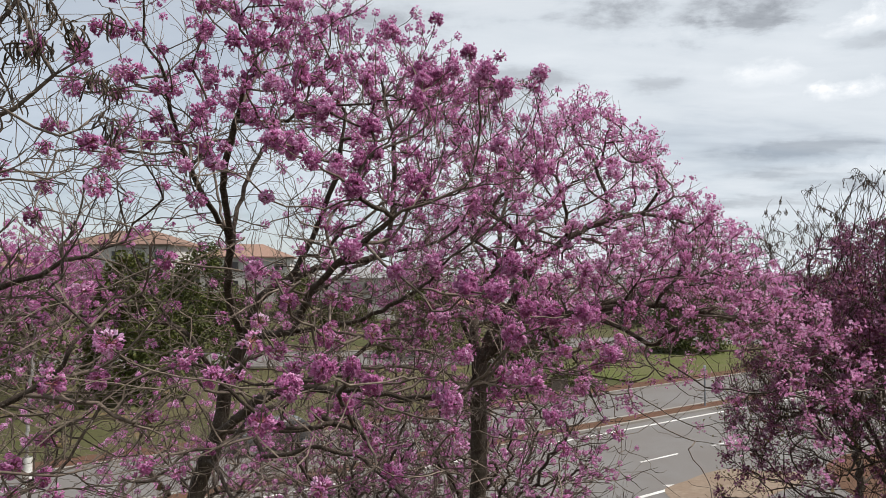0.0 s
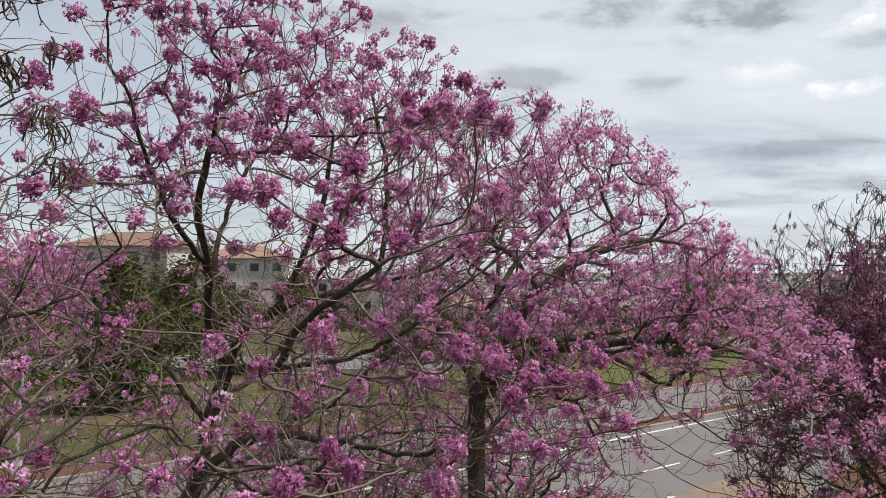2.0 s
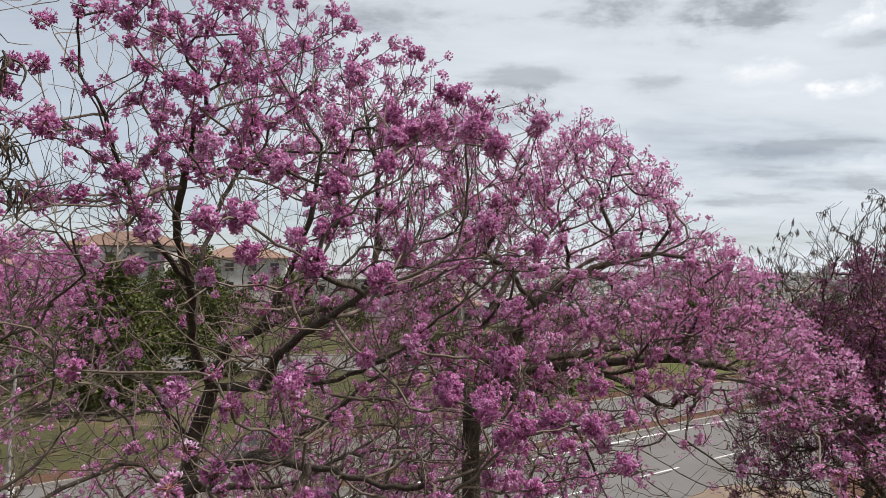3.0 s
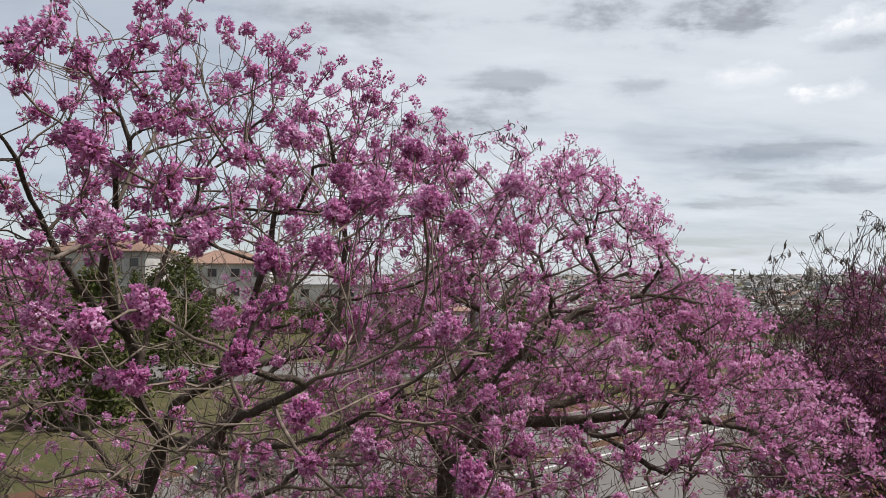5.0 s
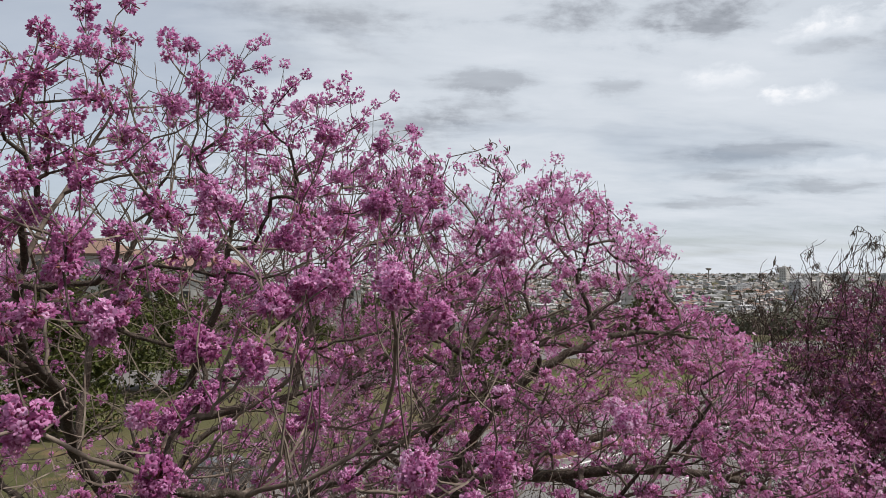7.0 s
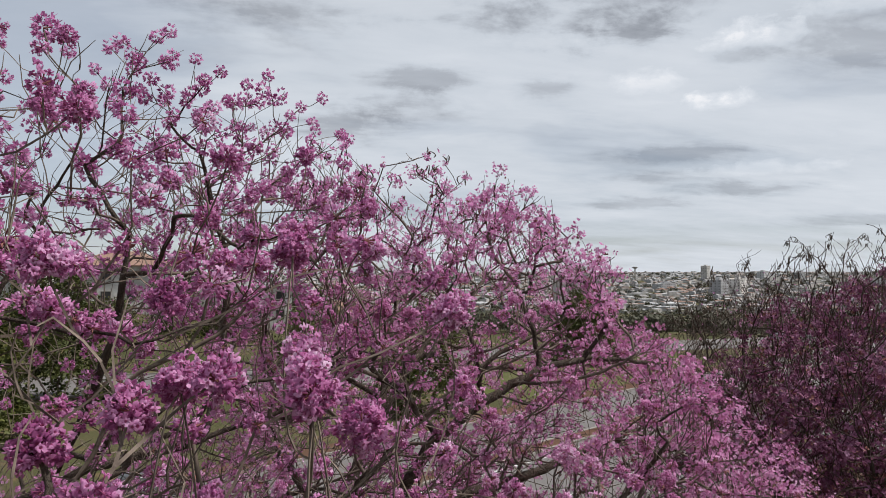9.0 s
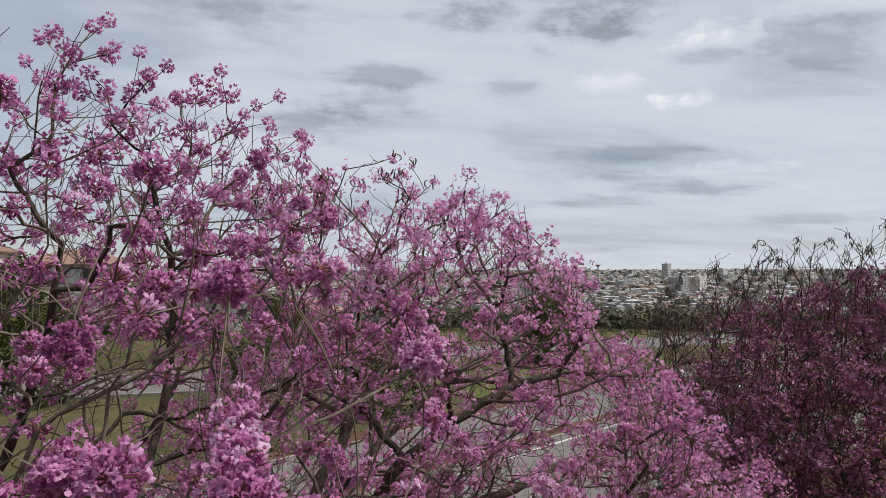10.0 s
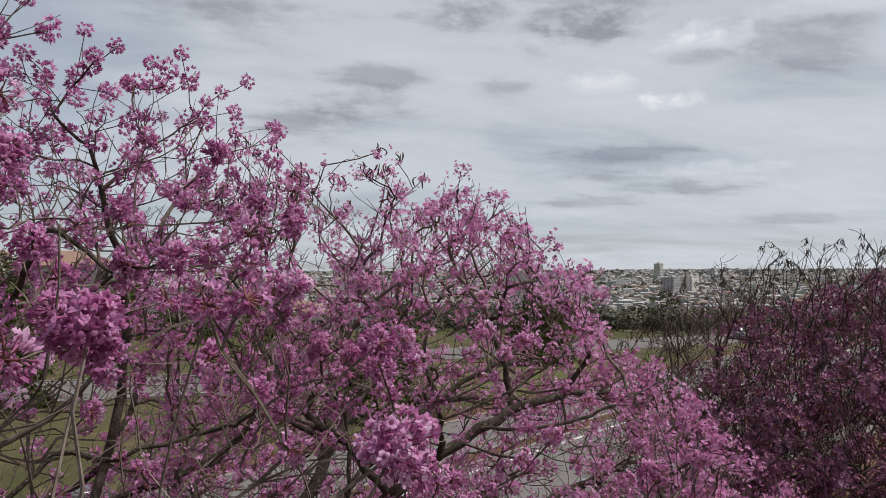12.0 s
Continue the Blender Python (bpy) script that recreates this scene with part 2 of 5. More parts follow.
def gloss(name, colour, rough, metal=0.0, coat=0.0):
    m, gr, b = material(name, rough, 0.5)
    pos = gr.add("ShaderNodeNewGeometry").outputs["Position"]
    dust = gr.noise(pos, 6.0, 4.0)
    gr.t.links.new(gr.mix(gr.math("MULTIPLY", dust, 0.25), colour, (0.22, 0.18, 0.14)), b.inputs["Base Color"])
    b.inputs["Metallic"].default_value, b.inputs["Coat Weight"].default_value = metal, coat
    return m


GLASS = gloss("window_glass", (0.03, 0.035, 0.04), 0.08)
CAR_DARK = gloss("car_paint_dark", (0.025, 0.027, 0.03), 0.3, 0.0, 0.8)
CAR_WHITE = gloss("car_paint_white", (0.72, 0.72, 0.71), 0.3, 0.0, 0.8)
CAR_SILVER = gloss("car_paint_silver", (0.42, 0.43, 0.45), 0.3, 0.5, 0.8)
LAMP_RED = gloss("tail_lamp", (0.35, 0.01, 0.01), 0.2)
LAMP_CLEAR = gloss("head_lamp", (0.7, 0.7, 0.7), 0.15)

# the ground: grass worn through to dry earth, greener in patches
GROUND, gr, b = material("grass_and_earth", 0.95, 0.1)
pos = gr.add("ShaderNodeNewGeometry").outputs["Position"]
blades = gr.noise(pos, 5.0, 6.0, 0.75)
tufts = gr.noise(pos, 0.35, 5.0, 0.65)
fields = gr.noise(pos, 0.055, 4.0, 0.6, 0.4)
green = gr.mix(gr.ramp(blades, [(0.3, (0, 0, 0)), (0.7, (1, 1, 1))]), (0.034, 0.039, 0.015), (0.074, 0.079, 0.030))
straw = gr.mix(blades.outputs[0], (0.07, 0.06, 0.03), (0.135, 0.115, 0.06))
col = gr.mix(gr.ramp(fields, [(0.40, (0, 0, 0)), (0.62, (0.9, 0.9, 0.9))]), green, straw)
col = gr.mix(gr.ramp(tufts, [(0.55, (0, 0, 0)), (0.72, (0.8, 0.8, 0.8))]), col, (0.20, 0.125, 0.075))
gr.t.links.new(col, b.inputs["Base Color"])
bumped(gr, b, blades.outputs[0], 0.8, 0.06)

# ---- mesh helpers ----
def mesh_from(name, verts, faces, mats, index=None, smooth=True):
    """A mesh from arrays: all faces with the same number of corners, or a list of such arrays."""
    groups = faces if isinstance(faces, list) else [faces]
    me = bpy.data.meshes.new(name)
    verts = np.asarray(verts, dtype=np.float32)
    loops = np.concatenate([f.ravel() for f in groups]).astype(np.int32)
    sizes = np.concatenate([np.full(len(f), f.shape[1]) for f in groups]).astype(np.int32)
    me.vertices.add(len(verts))
    me.vertices.foreach_set("co", verts.ravel())
    me.loops.add(len(loops))
    me.loops.foreach_set("vertex_index", loops)
    me.polygons.add(len(sizes))
    me.polygons.foreach_set("loop_start", np.concatenate([[0], np.cumsum(sizes)[:-1]]).astype(np.int32))
    for m in mats if isinstance(mats, (list, tuple)) else [mats]:
        me.materials.append(m)
    if index is not None:
        me.polygons.foreach_set("material_index", np.asarray(index, dtype=np.int32))
    me.update(calc_edges=True)
    me.polygons.foreach_set("use_smooth", np.full(len(sizes), smooth))
    return me


def child(name, mesh, parent, m=None, label=""):
    ob = new(name, mesh)
    ob.parent = parent
    if m is not None:
        ob.matrix_basis = m
    return tagged(ob, label) if label else ob


def finish(name, bm, mat, smooth=False):
    me = bpy.data.meshes.new(name)
    bmesh.ops.recalc_face_normals(bm, faces=bm.faces)
    for f in bm.faces:
        f.smooth = smooth
    bm.to_mesh(me)
    bm.free()
    me.materials.append(mat)
    return me


def box(bm, x0, y0, z0, x1, y1, z1):
    v = [bm.verts.new(p) for p in ((x0, y0, z0), (x1, y0, z0), (x1, y1, z0), (x0, y1, z0), (x0, y0, z1), (x1, y0, z1), (x1, y1, z1), (x0, y1, z1))]
    for f in ((0, 3, 2, 1), (4, 5, 6, 7), (0, 1, 5, 4), (1, 2, 6, 5), (2, 3, 7, 6), (3, 0, 4, 7)):
        bm.faces.new([v[i] for i in f])
    return v


def box_mesh(name, mat, *boxes, bevel=0.0):
    bm = bmesh.new()
    for bx in boxes:
        box(bm, *bx)
    if bevel:
        bmesh.ops.bevel(bm, geom=bm.edges[:], offset=bevel, segments=2, affect="EDGES", profile=0.5)
    return finish(name, bm, mat)


def scatter(verts, faces, index, places):
    """Many copies of one small form in one set of arrays. places: (n, 3, 4) matrices."""
    n, k = len(places), len(verts)
    v = np.einsum("nij,kj->nki", places[:, :, :3], verts) + places[:, None, :, 3]
    f = [(fs[None] + (np.arange(n) * k)[:, None, None]).reshape(-1, fs.shape[1]) for fs in faces]
    i = np.concatenate([np.tile(ix, n) for ix in index])
    return v.reshape(-1, 3), f, i


def turns(n, rng, axes=None, size=(1.0, 1.0)):
    """Random turns, or turns that carry z onto the given axes, as (n, 3, 3), with a random size each."""
    z = rng.normal(size=(n, 3)) if axes is None else np.asarray(axes, dtype=float)
    z = z / np.linalg.norm(z, axis=1)[:, None]
    x = np.cross(rng.normal(size=(n, 3)), z)
    x = x / np.linalg.norm(x, axis=1)[:, None]
    return np.stack([x, np.cross(z, x), z], axis=2) * rng.uniform(*size, n)[:, None, None]

from mathutils.kdtree import KDTree


# ---- flowers ----
def trumpet(rng, sides, length, mouth, fine):
    """One trumpet flower along z that opens into broad ruffled lobes. fine: with a flaring tube and lobes of four faces; else each lobe is one face.
    Returns vertices, quads, and for each quad whether it belongs to the tube."""
    v, q, tube = [], [], []
    if fine:
        n = 2 * sides
        for h, r in ((0.0, 0.10), (0.45, 0.17), (0.80, 0.44)):
            for i in range(n):
                a = 2 * math.pi * i / n
                v.append((math.cos(a) * r * mouth, math.sin(a) * r * mouth, h * length))
        for k in range(2):
            for i in range(n):
                j = (i + 1) % n
                q.append((k * n + i, k * n + j, k * n + n + j, k * n + n + i))
                tube.append(True)
        for i in range(sides):
            am = 2 * math.pi * (2 * i + 1) / n + rng.normal(0, 0.08)
            w, curl, tilt = mouth * rng.uniform(0.75, 1.25), rng.uniform(-0.42, 0.14), rng.normal(0, 0.13)
            inner = [2 * n + (2 * i + k) % n for k in range(3)]
            rows = [inner]
            for out, spread, up in ((0.95, 0.60, 0.94 + 0.3 * curl), (1.32, 0.40, 0.98 + 1.1 * curl)):
                first = len(v)
                for k in (-1, 0, 1):
                    ruffle = (0.10 if k == 0 else -0.04) + k * tilt + rng.normal(0, 0.085)
                    o = out * w * (1.08 if k == 0 else 1.0) * rng.uniform(0.86, 1.14)
                    v.append((math.cos(am + k * spread) * o, math.sin(am + k * spread) * o, (up + ruffle) * length))
                rows.append([first, first + 1, first + 2])
            for r0, r1 in zip(rows, rows[1:]):
                for k in range(2):
                    q.append((r0[k], r0[k + 1], r1[k + 1], r1[k]))
                    tube.append(False)
        return np.array(v), np.array(q), np.array(tube)
    for i in range(sides):
        a = 2 * math.pi * i / sides
        v.append((math.cos(a) * 0.22 * mouth, math.sin(a) * 0.22 * mouth, 0.5 * length))
    for i in range(sides):
        am = 2 * math.pi * (i + 0.5) / sides + rng.normal(0, 0.15)
        w, dz, curl = mouth * rng.uniform(0.8, 1.2), rng.normal(0, 0.11), rng.uniform(-0.22, 0.12)
        n = len(v)
        for k in (-1, 1):
            v.append((math.cos(am + 0.52 * k) * 1.38 * w, math.sin(am + 0.52 * k) * 1.38 * w, (0.95 + curl + 1.6 * k * dz) * length))
        q.append((i, (i + 1) % sides, n + 1, n))
        tube.append(False)
    return np.array(v), np.array(q), np.array(tube)


def cluster(seed, flowers, sides, fine, spread=1.0, wide=1.0, toss=0.2, long=1.0):
    """A mop of trumpet flowers round a twig's end, about 0.15 m across: domed above, hanging at its sides; stalks and calyces in its heart.
    Faces are numbered 0 for lobes, 1 for stalks, 2 for tubes."""
    rng = np.random.default_rng(seed)
    vs, qs, kinds, off = [], [], [], 0
    for i in range(flowers):
        u = 1 - 1.55 * (i + 0.5) / flowers
        a = 2.399963 * i + rng.normal(0, 0.25)
        s = math.sqrt(max(0.0, 1 - u * u))
        if fine and noise.noise(Vector((math.cos(a) * s * 1.6 + seed, math.sin(a) * s * 1.6, u * 1.6))) > 0.30:
            continue
        axis = np.array((math.cos(a) * s, math.sin(a) * s, u)) - (0, 0, 0.35 * s)
        start = axis / np.linalg.norm(axis) * rng.uniform(0.008, 0.030) * spread
        axis = axis + rng.normal(0, toss, 3)
        v, q, tube = trumpet(rng, sides, long * rng.uniform(0.040, 0.056), wide * rng.uniform(0.016, 0.022), fine)
        m = turns(1, rng, axis[None])[0]
        vs.append(v @ m.T + start + (0, 0, 0.012 - 0.012 * s))
        qs.append(q + off)
        kinds.append(np.where(tube, 2, 0))
        off += len(v)
    for i in range(12 if fine else 3):
        d = rng.normal(size=3) * (1, 1, 0.8)
        d = d / np.linalg.norm(d)
        x = np.cross(d, (0.3, 0.5, 0.8)) * 0.003
        y = np.cross(d, x)
        y = y / np.linalg.norm(y) * np.linalg.norm(x)
        e = d * rng.uniform(0.025, 0.06)
        vs.append(np.array([x, y, -x, -y, e + x * 1.3, e + y * 1.3, e - x * 1.3, e - y * 1.3]))
        qs.append(np.array([(0, 1, 5, 4), (1, 2, 6, 5), (2, 3, 7, 6), (3, 0, 4, 7)]) + off)
        kinds.append(np.ones(4, int))
        off += 8
    return np.concatenate(vs), np.concatenate(qs), np.concatenate(kinds)


def loose(seed, flowers, sides, radius, length, wide):
    """Single flowers strewn round a twig's end, facing all ways; one in nine shows its calyx alone."""
    rng = np.random.default_rng(seed)
    vs, qs, off = [], [], 0
    for i in range(flowers):
        v, q, _ = trumpet(rng, sides, length * rng.uniform(0.7, 1.2), wide * rng.uniform(0.7, 1.2), False)
        p = rng.normal(0, 0.5 * radius, 3) * (1, 1, 0.8)
        m = turns(1, rng, (p / radius + rng.normal(0, 0.5, 3) + (0, 0, 0.3))[None])[0]
        vs.append(v @ m.T + p)
        qs.append(q + off)
        off += len(v)
    q = np.concatenate(qs)
    return np.concatenate(vs), q, (np.arange(len(q)) % (9 * sides) >= 8 * sides).astype(int)


FINE = [cluster(10 + i, (50, 42, 34, 26, 18)[i], 5, True, 1.3, 0.62, 0.3, 0.82) for i in range(5)]
LOOSE = [loose(110 + i, (36, 26, 18, 10)[i], 4, (0.085, 0.08, 0.065, 0.05)[i], 0.024, 0.0145) for i in range(4)]
PURPLE = [loose(130 + i, (34, 25, 16)[i], 4, (0.075, 0.065, 0.055)[i], 0.026, 0.015) for i in range(3)]
MID = [cluster(30 + i, (36, 27, 18)[i], 5, False, 1.2, 0.62, 0.3, 0.9) for i in range(3)]
COARSE = [cluster(50 + i, (15, 12, 9)[i], 4, False, 1.2, 1.5) for i in range(3)]
FULL = [cluster(80 + i, (150, 130, 112)[i], 5, True, 2.2, 0.58, 0.5, 0.58) for i in range(3)]
FINE_MESH = [mesh_from("flower_ball", v, q, [PETAL, CALYX, PETAL_TUBE], ix, smooth=True) for v, q, ix in FINE]
PALE_MESH = [mesh_from("flower_ball", v, q, [PETAL_PALE, CALYX, PETAL_TUBE], ix, smooth=True) for v, q, ix in FINE]
FULL_MESH = [mesh_from("flower_ball", v, q, [PETAL, CALYX, PETAL_TUBE], ix, smooth=True) for v, q, ix in FULL]


# ---- branches ----
def smooth_line(points, step=0.13):
    """Points along a soft curve through the given ones."""
    p = np.array(points, dtype=float)
    e = np.vstack([2 * p[0] - p[1], p, 2 * p[-1] - p[-2]])
    out = [p[0]]
    for i in range(1, len(e) - 2):
        n = max(1, int(np.linalg.norm(e[i + 1] - e[i]) / step))
        for k in range(1, n + 1):
            t = k / n
            out.append(0.5 * (2 * e[i] + (e[i + 1] - e[i - 1]) * t + (2 * e[i - 1] - 5 * e[i] + 4 * e[i + 1] - e[i + 2]) * t * t + (3 * e[i] - e[i - 1] - 3 * e[i + 1] + e[i + 2]) * t ** 3))
    return np.array(out)


class Branches:
    """A branching skeleton: a trunk, limbs that leave it, then a way to each twig's end from the branch that suits it best."""

    def __init__(self, seed, wander=0.009):
        self.rng, self.wander = np.random.default_rng(seed), wander
        self.p, self.up, self.far, self.n = np.zeros((90000, 3)), np.full(90000, -1), np.zeros(90000), 0
        self.carry = np.zeros(90000)
        self.ends = []

    def extend(self, line, parent):
        for q in line:
            i = self.n
            self.p[i], self.up[i] = q, parent
            self.far[i] = 0 if parent < 0 else self.far[parent] + np.linalg.norm(q - self.p[parent])
            parent, self.n = i, i + 1
        return parent

    def limb(self, *points):
        line = smooth_line(points)
        line[1:-1] += self.rng.normal(0, self.wander, (len(line) - 2, 3))
        if self.n == 0:
            self.extend(line, -1)
        else:
            near = int(np.argmin(np.linalg.norm(self.p[:self.n] - line[0], axis=1)))
            self.extend(line[1:], near)

    def reach(self, tips, balance=0.22, lift=0.65, weight=1.0, most=1e9):
        """Grow a twig to each tip. Returns the direction in which each ends."""
        rng = self.rng
        tips = np.asarray(tips, dtype=float)
        start = self.p[:self.n]
        order = np.argsort([np.min(np.linalg.norm(start - t, axis=1)) + rng.normal(0, 0.05) for t in tips])
        dirs = np.zeros((len(tips), 3))
        for k in order:
            tip = tips[k]
            d = tip - self.p[:self.n]
            dist = np.linalg.norm(d, axis=1)
            cost = dist + balance * self.far[:self.n] + 0.9 * np.maximum(0, -d[:, 2] + 0.1 - 0.3 * dist)
            i = int(np.argmin(cost))
            base, length = self.p[i], dist[i]
            if length > most:
                continue
            if length < 0.02:
                dirs[k] = (0, 0, 1)
                continue
            go = (tip - base) / length
            before = go if self.up[i] < 0 else self.p[i] - self.p[self.up[i]]
            before = before / (np.linalg.norm(before) + 1e-9)
            m0 = (0.35 * before + 0.7 * go + rng.normal(0, 0.10, 3)) * length
            m1 = (0.75 * go + np.array((0, 0, 0.7 * lift)) + rng.normal(0, 0.12, 3)) * length * 0.8
            n = max(2, min(14, int(length / 0.10)))
            t = (np.arange(1, n + 1) / n)[:, None]
            line = (2 * t ** 3 - 3 * t ** 2 + 1) * base + (t ** 3 - 2 * t ** 2 + t) * m0 + (-2 * t ** 3 + 3 * t ** 2) * tip + (t ** 3 - t ** 2) * m1
            line[:-1] += rng.normal(0, min(self.wander, 0.06 * length), (n - 1, 3))
            last = self.extend(line, i)
            self.carry[last] += weight
            dirs[k] = line[-1] - (line[-2] if n > 1 else base)
        return dirs

    def spray(self, count, length=(0.15, 0.45), lift=0.5, low=-1e9, thin=0.0022, part=1.0):
        """Short bare twigs that leave the finer branches at random. Returns chains of (points, radii)."""
        rng = self.rng
        ok = np.where((self.p[:self.n, 2] > low) & (self.far[:self.n] > part))[0]
        ids = rng.choice(ok, count)
        start = self.p[ids]
        along = start - self.p[np.maximum(self.up[ids], 0)]
        along /= np.linalg.norm(along, axis=1)[:, None] + 1e-9
        d = 1.0 * along + rng.normal(0, 0.42, (count, 3)) + (0, 0, lift)
        d /= np.linalg.norm(d, axis=1)[:, None] + 1e-9
        size = rng.uniform(*length, count)[:, None]
        bend = rng.normal(0, 0.20, (count, 3)) + (0, 0, 0.5 * lift)
        out = []
        for s, v, z, b in zip(start, d, size, bend):
            t = np.array((0, 0.35, 0.7, 1.0))[:, None]
            out.append((s + z * (v * t + b * t * t) + rng.normal(0, 0.012, (4, 3)) * t, thin * np.array((1.5, 1.2, 1.0, 0.6))))
        return out

    def stems(self, ends, drop=0.55):
        """Long pale shoots that rise almost straight to the given ends from a branch below."""
        out = []
        for e in np.asarray(ends, dtype=float):
            d = e - self.p[:self.n]
            cost = np.linalg.norm(d * (2.2, 2.2, 1), axis=1) + 9 * (d[:, 2] < drop)
            a = self.p[int(np.argmin(cost))]
            t = np.linspace(0, 1, 9)[:, None]
            sway = self.rng.normal(0, 0.11, 3)
            out.append((a + (e - a) * (t * np.array((0.35, 0.35, 1)) + t ** 2 * np.array((0.65, 0.65, 0))) + sway * np.sin(t * math.pi), np.linspace(0.0042, 0.0026, 9)))
        return out

    def inside(self, chains, tips, gap=0.3):
        """Those twigs whose ends stay under a flowering end near by."""
        tree = KDTree(len(tips))
        for i, p in enumerate(tips):
            tree.insert(p, i)
        tree.balance()
        out = []
        for p, r in chains:
            near, _, d = tree.find(p[-1])
            if d < gap and near.z + 0.02 > p[-1][2]:
                out.append((p, r))
        return out

    def tubes(self, tip_radius, power, widest):
        """Chains of (points, radii), thickest first."""
        n = self.n
        load = self.carry[:n].copy()
        kids = [[] for _ in range(n)]
        for i in range(n - 1, 0, -1):
            load[i] = max(load[i], 0.3)
            if self.up[i] >= 0:
                load[self.up[i]] += load[i]
                kids[self.up[i]].append(i)
        rad = np.minimum(widest, tip_radius * np.power(np.maximum(load, 0.5), power))
        chains, stack = [], [(0, -1)]
        while stack:
            i, came = stack.pop()
            line = [came, i] if came >= 0 else [i]
            while kids[line[-1]]:
                ks = sorted(kids[line[-1]], key=lambda c: -load[c])
                stack += [(c, line[-1]) for c in ks[1:]]
                line.append(ks[0])
            r = rad[line].copy()
            if came >= 0:
                r[0] = min(r[0], r[1] * 1.15)
            chains.append((self.p[line], r))
        return sorted(chains, key=lambda c: -c[1].max())


def tube_arrays(chains, sides):
    vs, fs, off = [], [], 0
    ring = np.arange(sides)
    ang = 2 * np.pi * ring / sides
    ca, sa = np.cos(ang)[:, None], np.sin(ang)[:, None]
    for p, r in chains:
        d = np.gradient(p, axis=0)
        d /= np.linalg.norm(d, axis=1)[:, None] + 1e-9
        x = np.cross(d[0], (0.31, 0.83, 0.46))
        rows = []
        for k in range(len(p)):
            x = x - d[k] * np.dot(x, d[k])
            x /= np.linalg.norm(x) + 1e-9
            y = np.cross(d[k], x)
            rows.append(p[k] + r[k] * (ca * x + sa * y))
        vs.append(np.concatenate(rows))
        k = np.arange(len(p) - 1)[:, None]
        a, b = k * sides + ring, k * sides + (ring + 1) % sides
        fs.append((np.stack([a, b, b + sides, a + sides], axis=2).reshape(-1, 4)) + off)
        off += len(p) * sides
    return np.concatenate(vs), np.concatenate(fs)


def tube_mesh(name, chains, sides, mat):
    v, f = tube_arrays(chains, sides)
    return mesh_from(name, v, f, mat, smooth=sides > 3)


def dome(rng, n, centre, radii, power=2.0, shell=0.45, low=0.0, lumps=0.12):
    """Places for twig ends in the outer shell of a dome-shaped crown. low: how far below the centre it reaches, as a share of the height."""
    out = []
    while len(out) < n:
        a, d = rng.uniform(0, 2 * math.pi), math.sqrt(rng.random())
        x, y = math.cos(a) * d, math.sin(a) * d
        top = 1 - d ** power
        lump = noise.noise(Vector((x * 2.3 + centre[0], y * 2.3 + centre[1], 0.7))) * lumps * 2
        z = top + lump - shell * (1 + 0.7 * d) * rng.random() ** 1.35 - low * max(0.0, d - 0.6) * rng.random() * 2
        out.append((centre[0] + radii[0] * x, centre[1] + radii[1] * y, centre[2] + radii[2] * z))
    return np.array(out)


def pod_arrays(rng, places, length=(0.14, 0.26), many=(2, 6)):
    """Long dry seed pods that hang and curl from twig ends."""
    chains = []
    for p in places:
        for _ in range(int(rng.integers(*many))):
            n = rng.uniform(*length)
            d = np.array((*rng.normal(0, 0.35, 2), -1.0))
            d /= np.linalg.norm(d)
            bend = rng.normal(0, 0.45, 3) * n
            t = np.linspace(0, 1, 6)[:, None]
            line = p + rng.normal(0, 0.02, 3) + d * n * t + bend * (t - t * t) * 2.2
            chains.append((line, 0.0062 * np.array((0.3, 0.8, 1.0, 1.0, 0.75, 0.15))))
    return chains


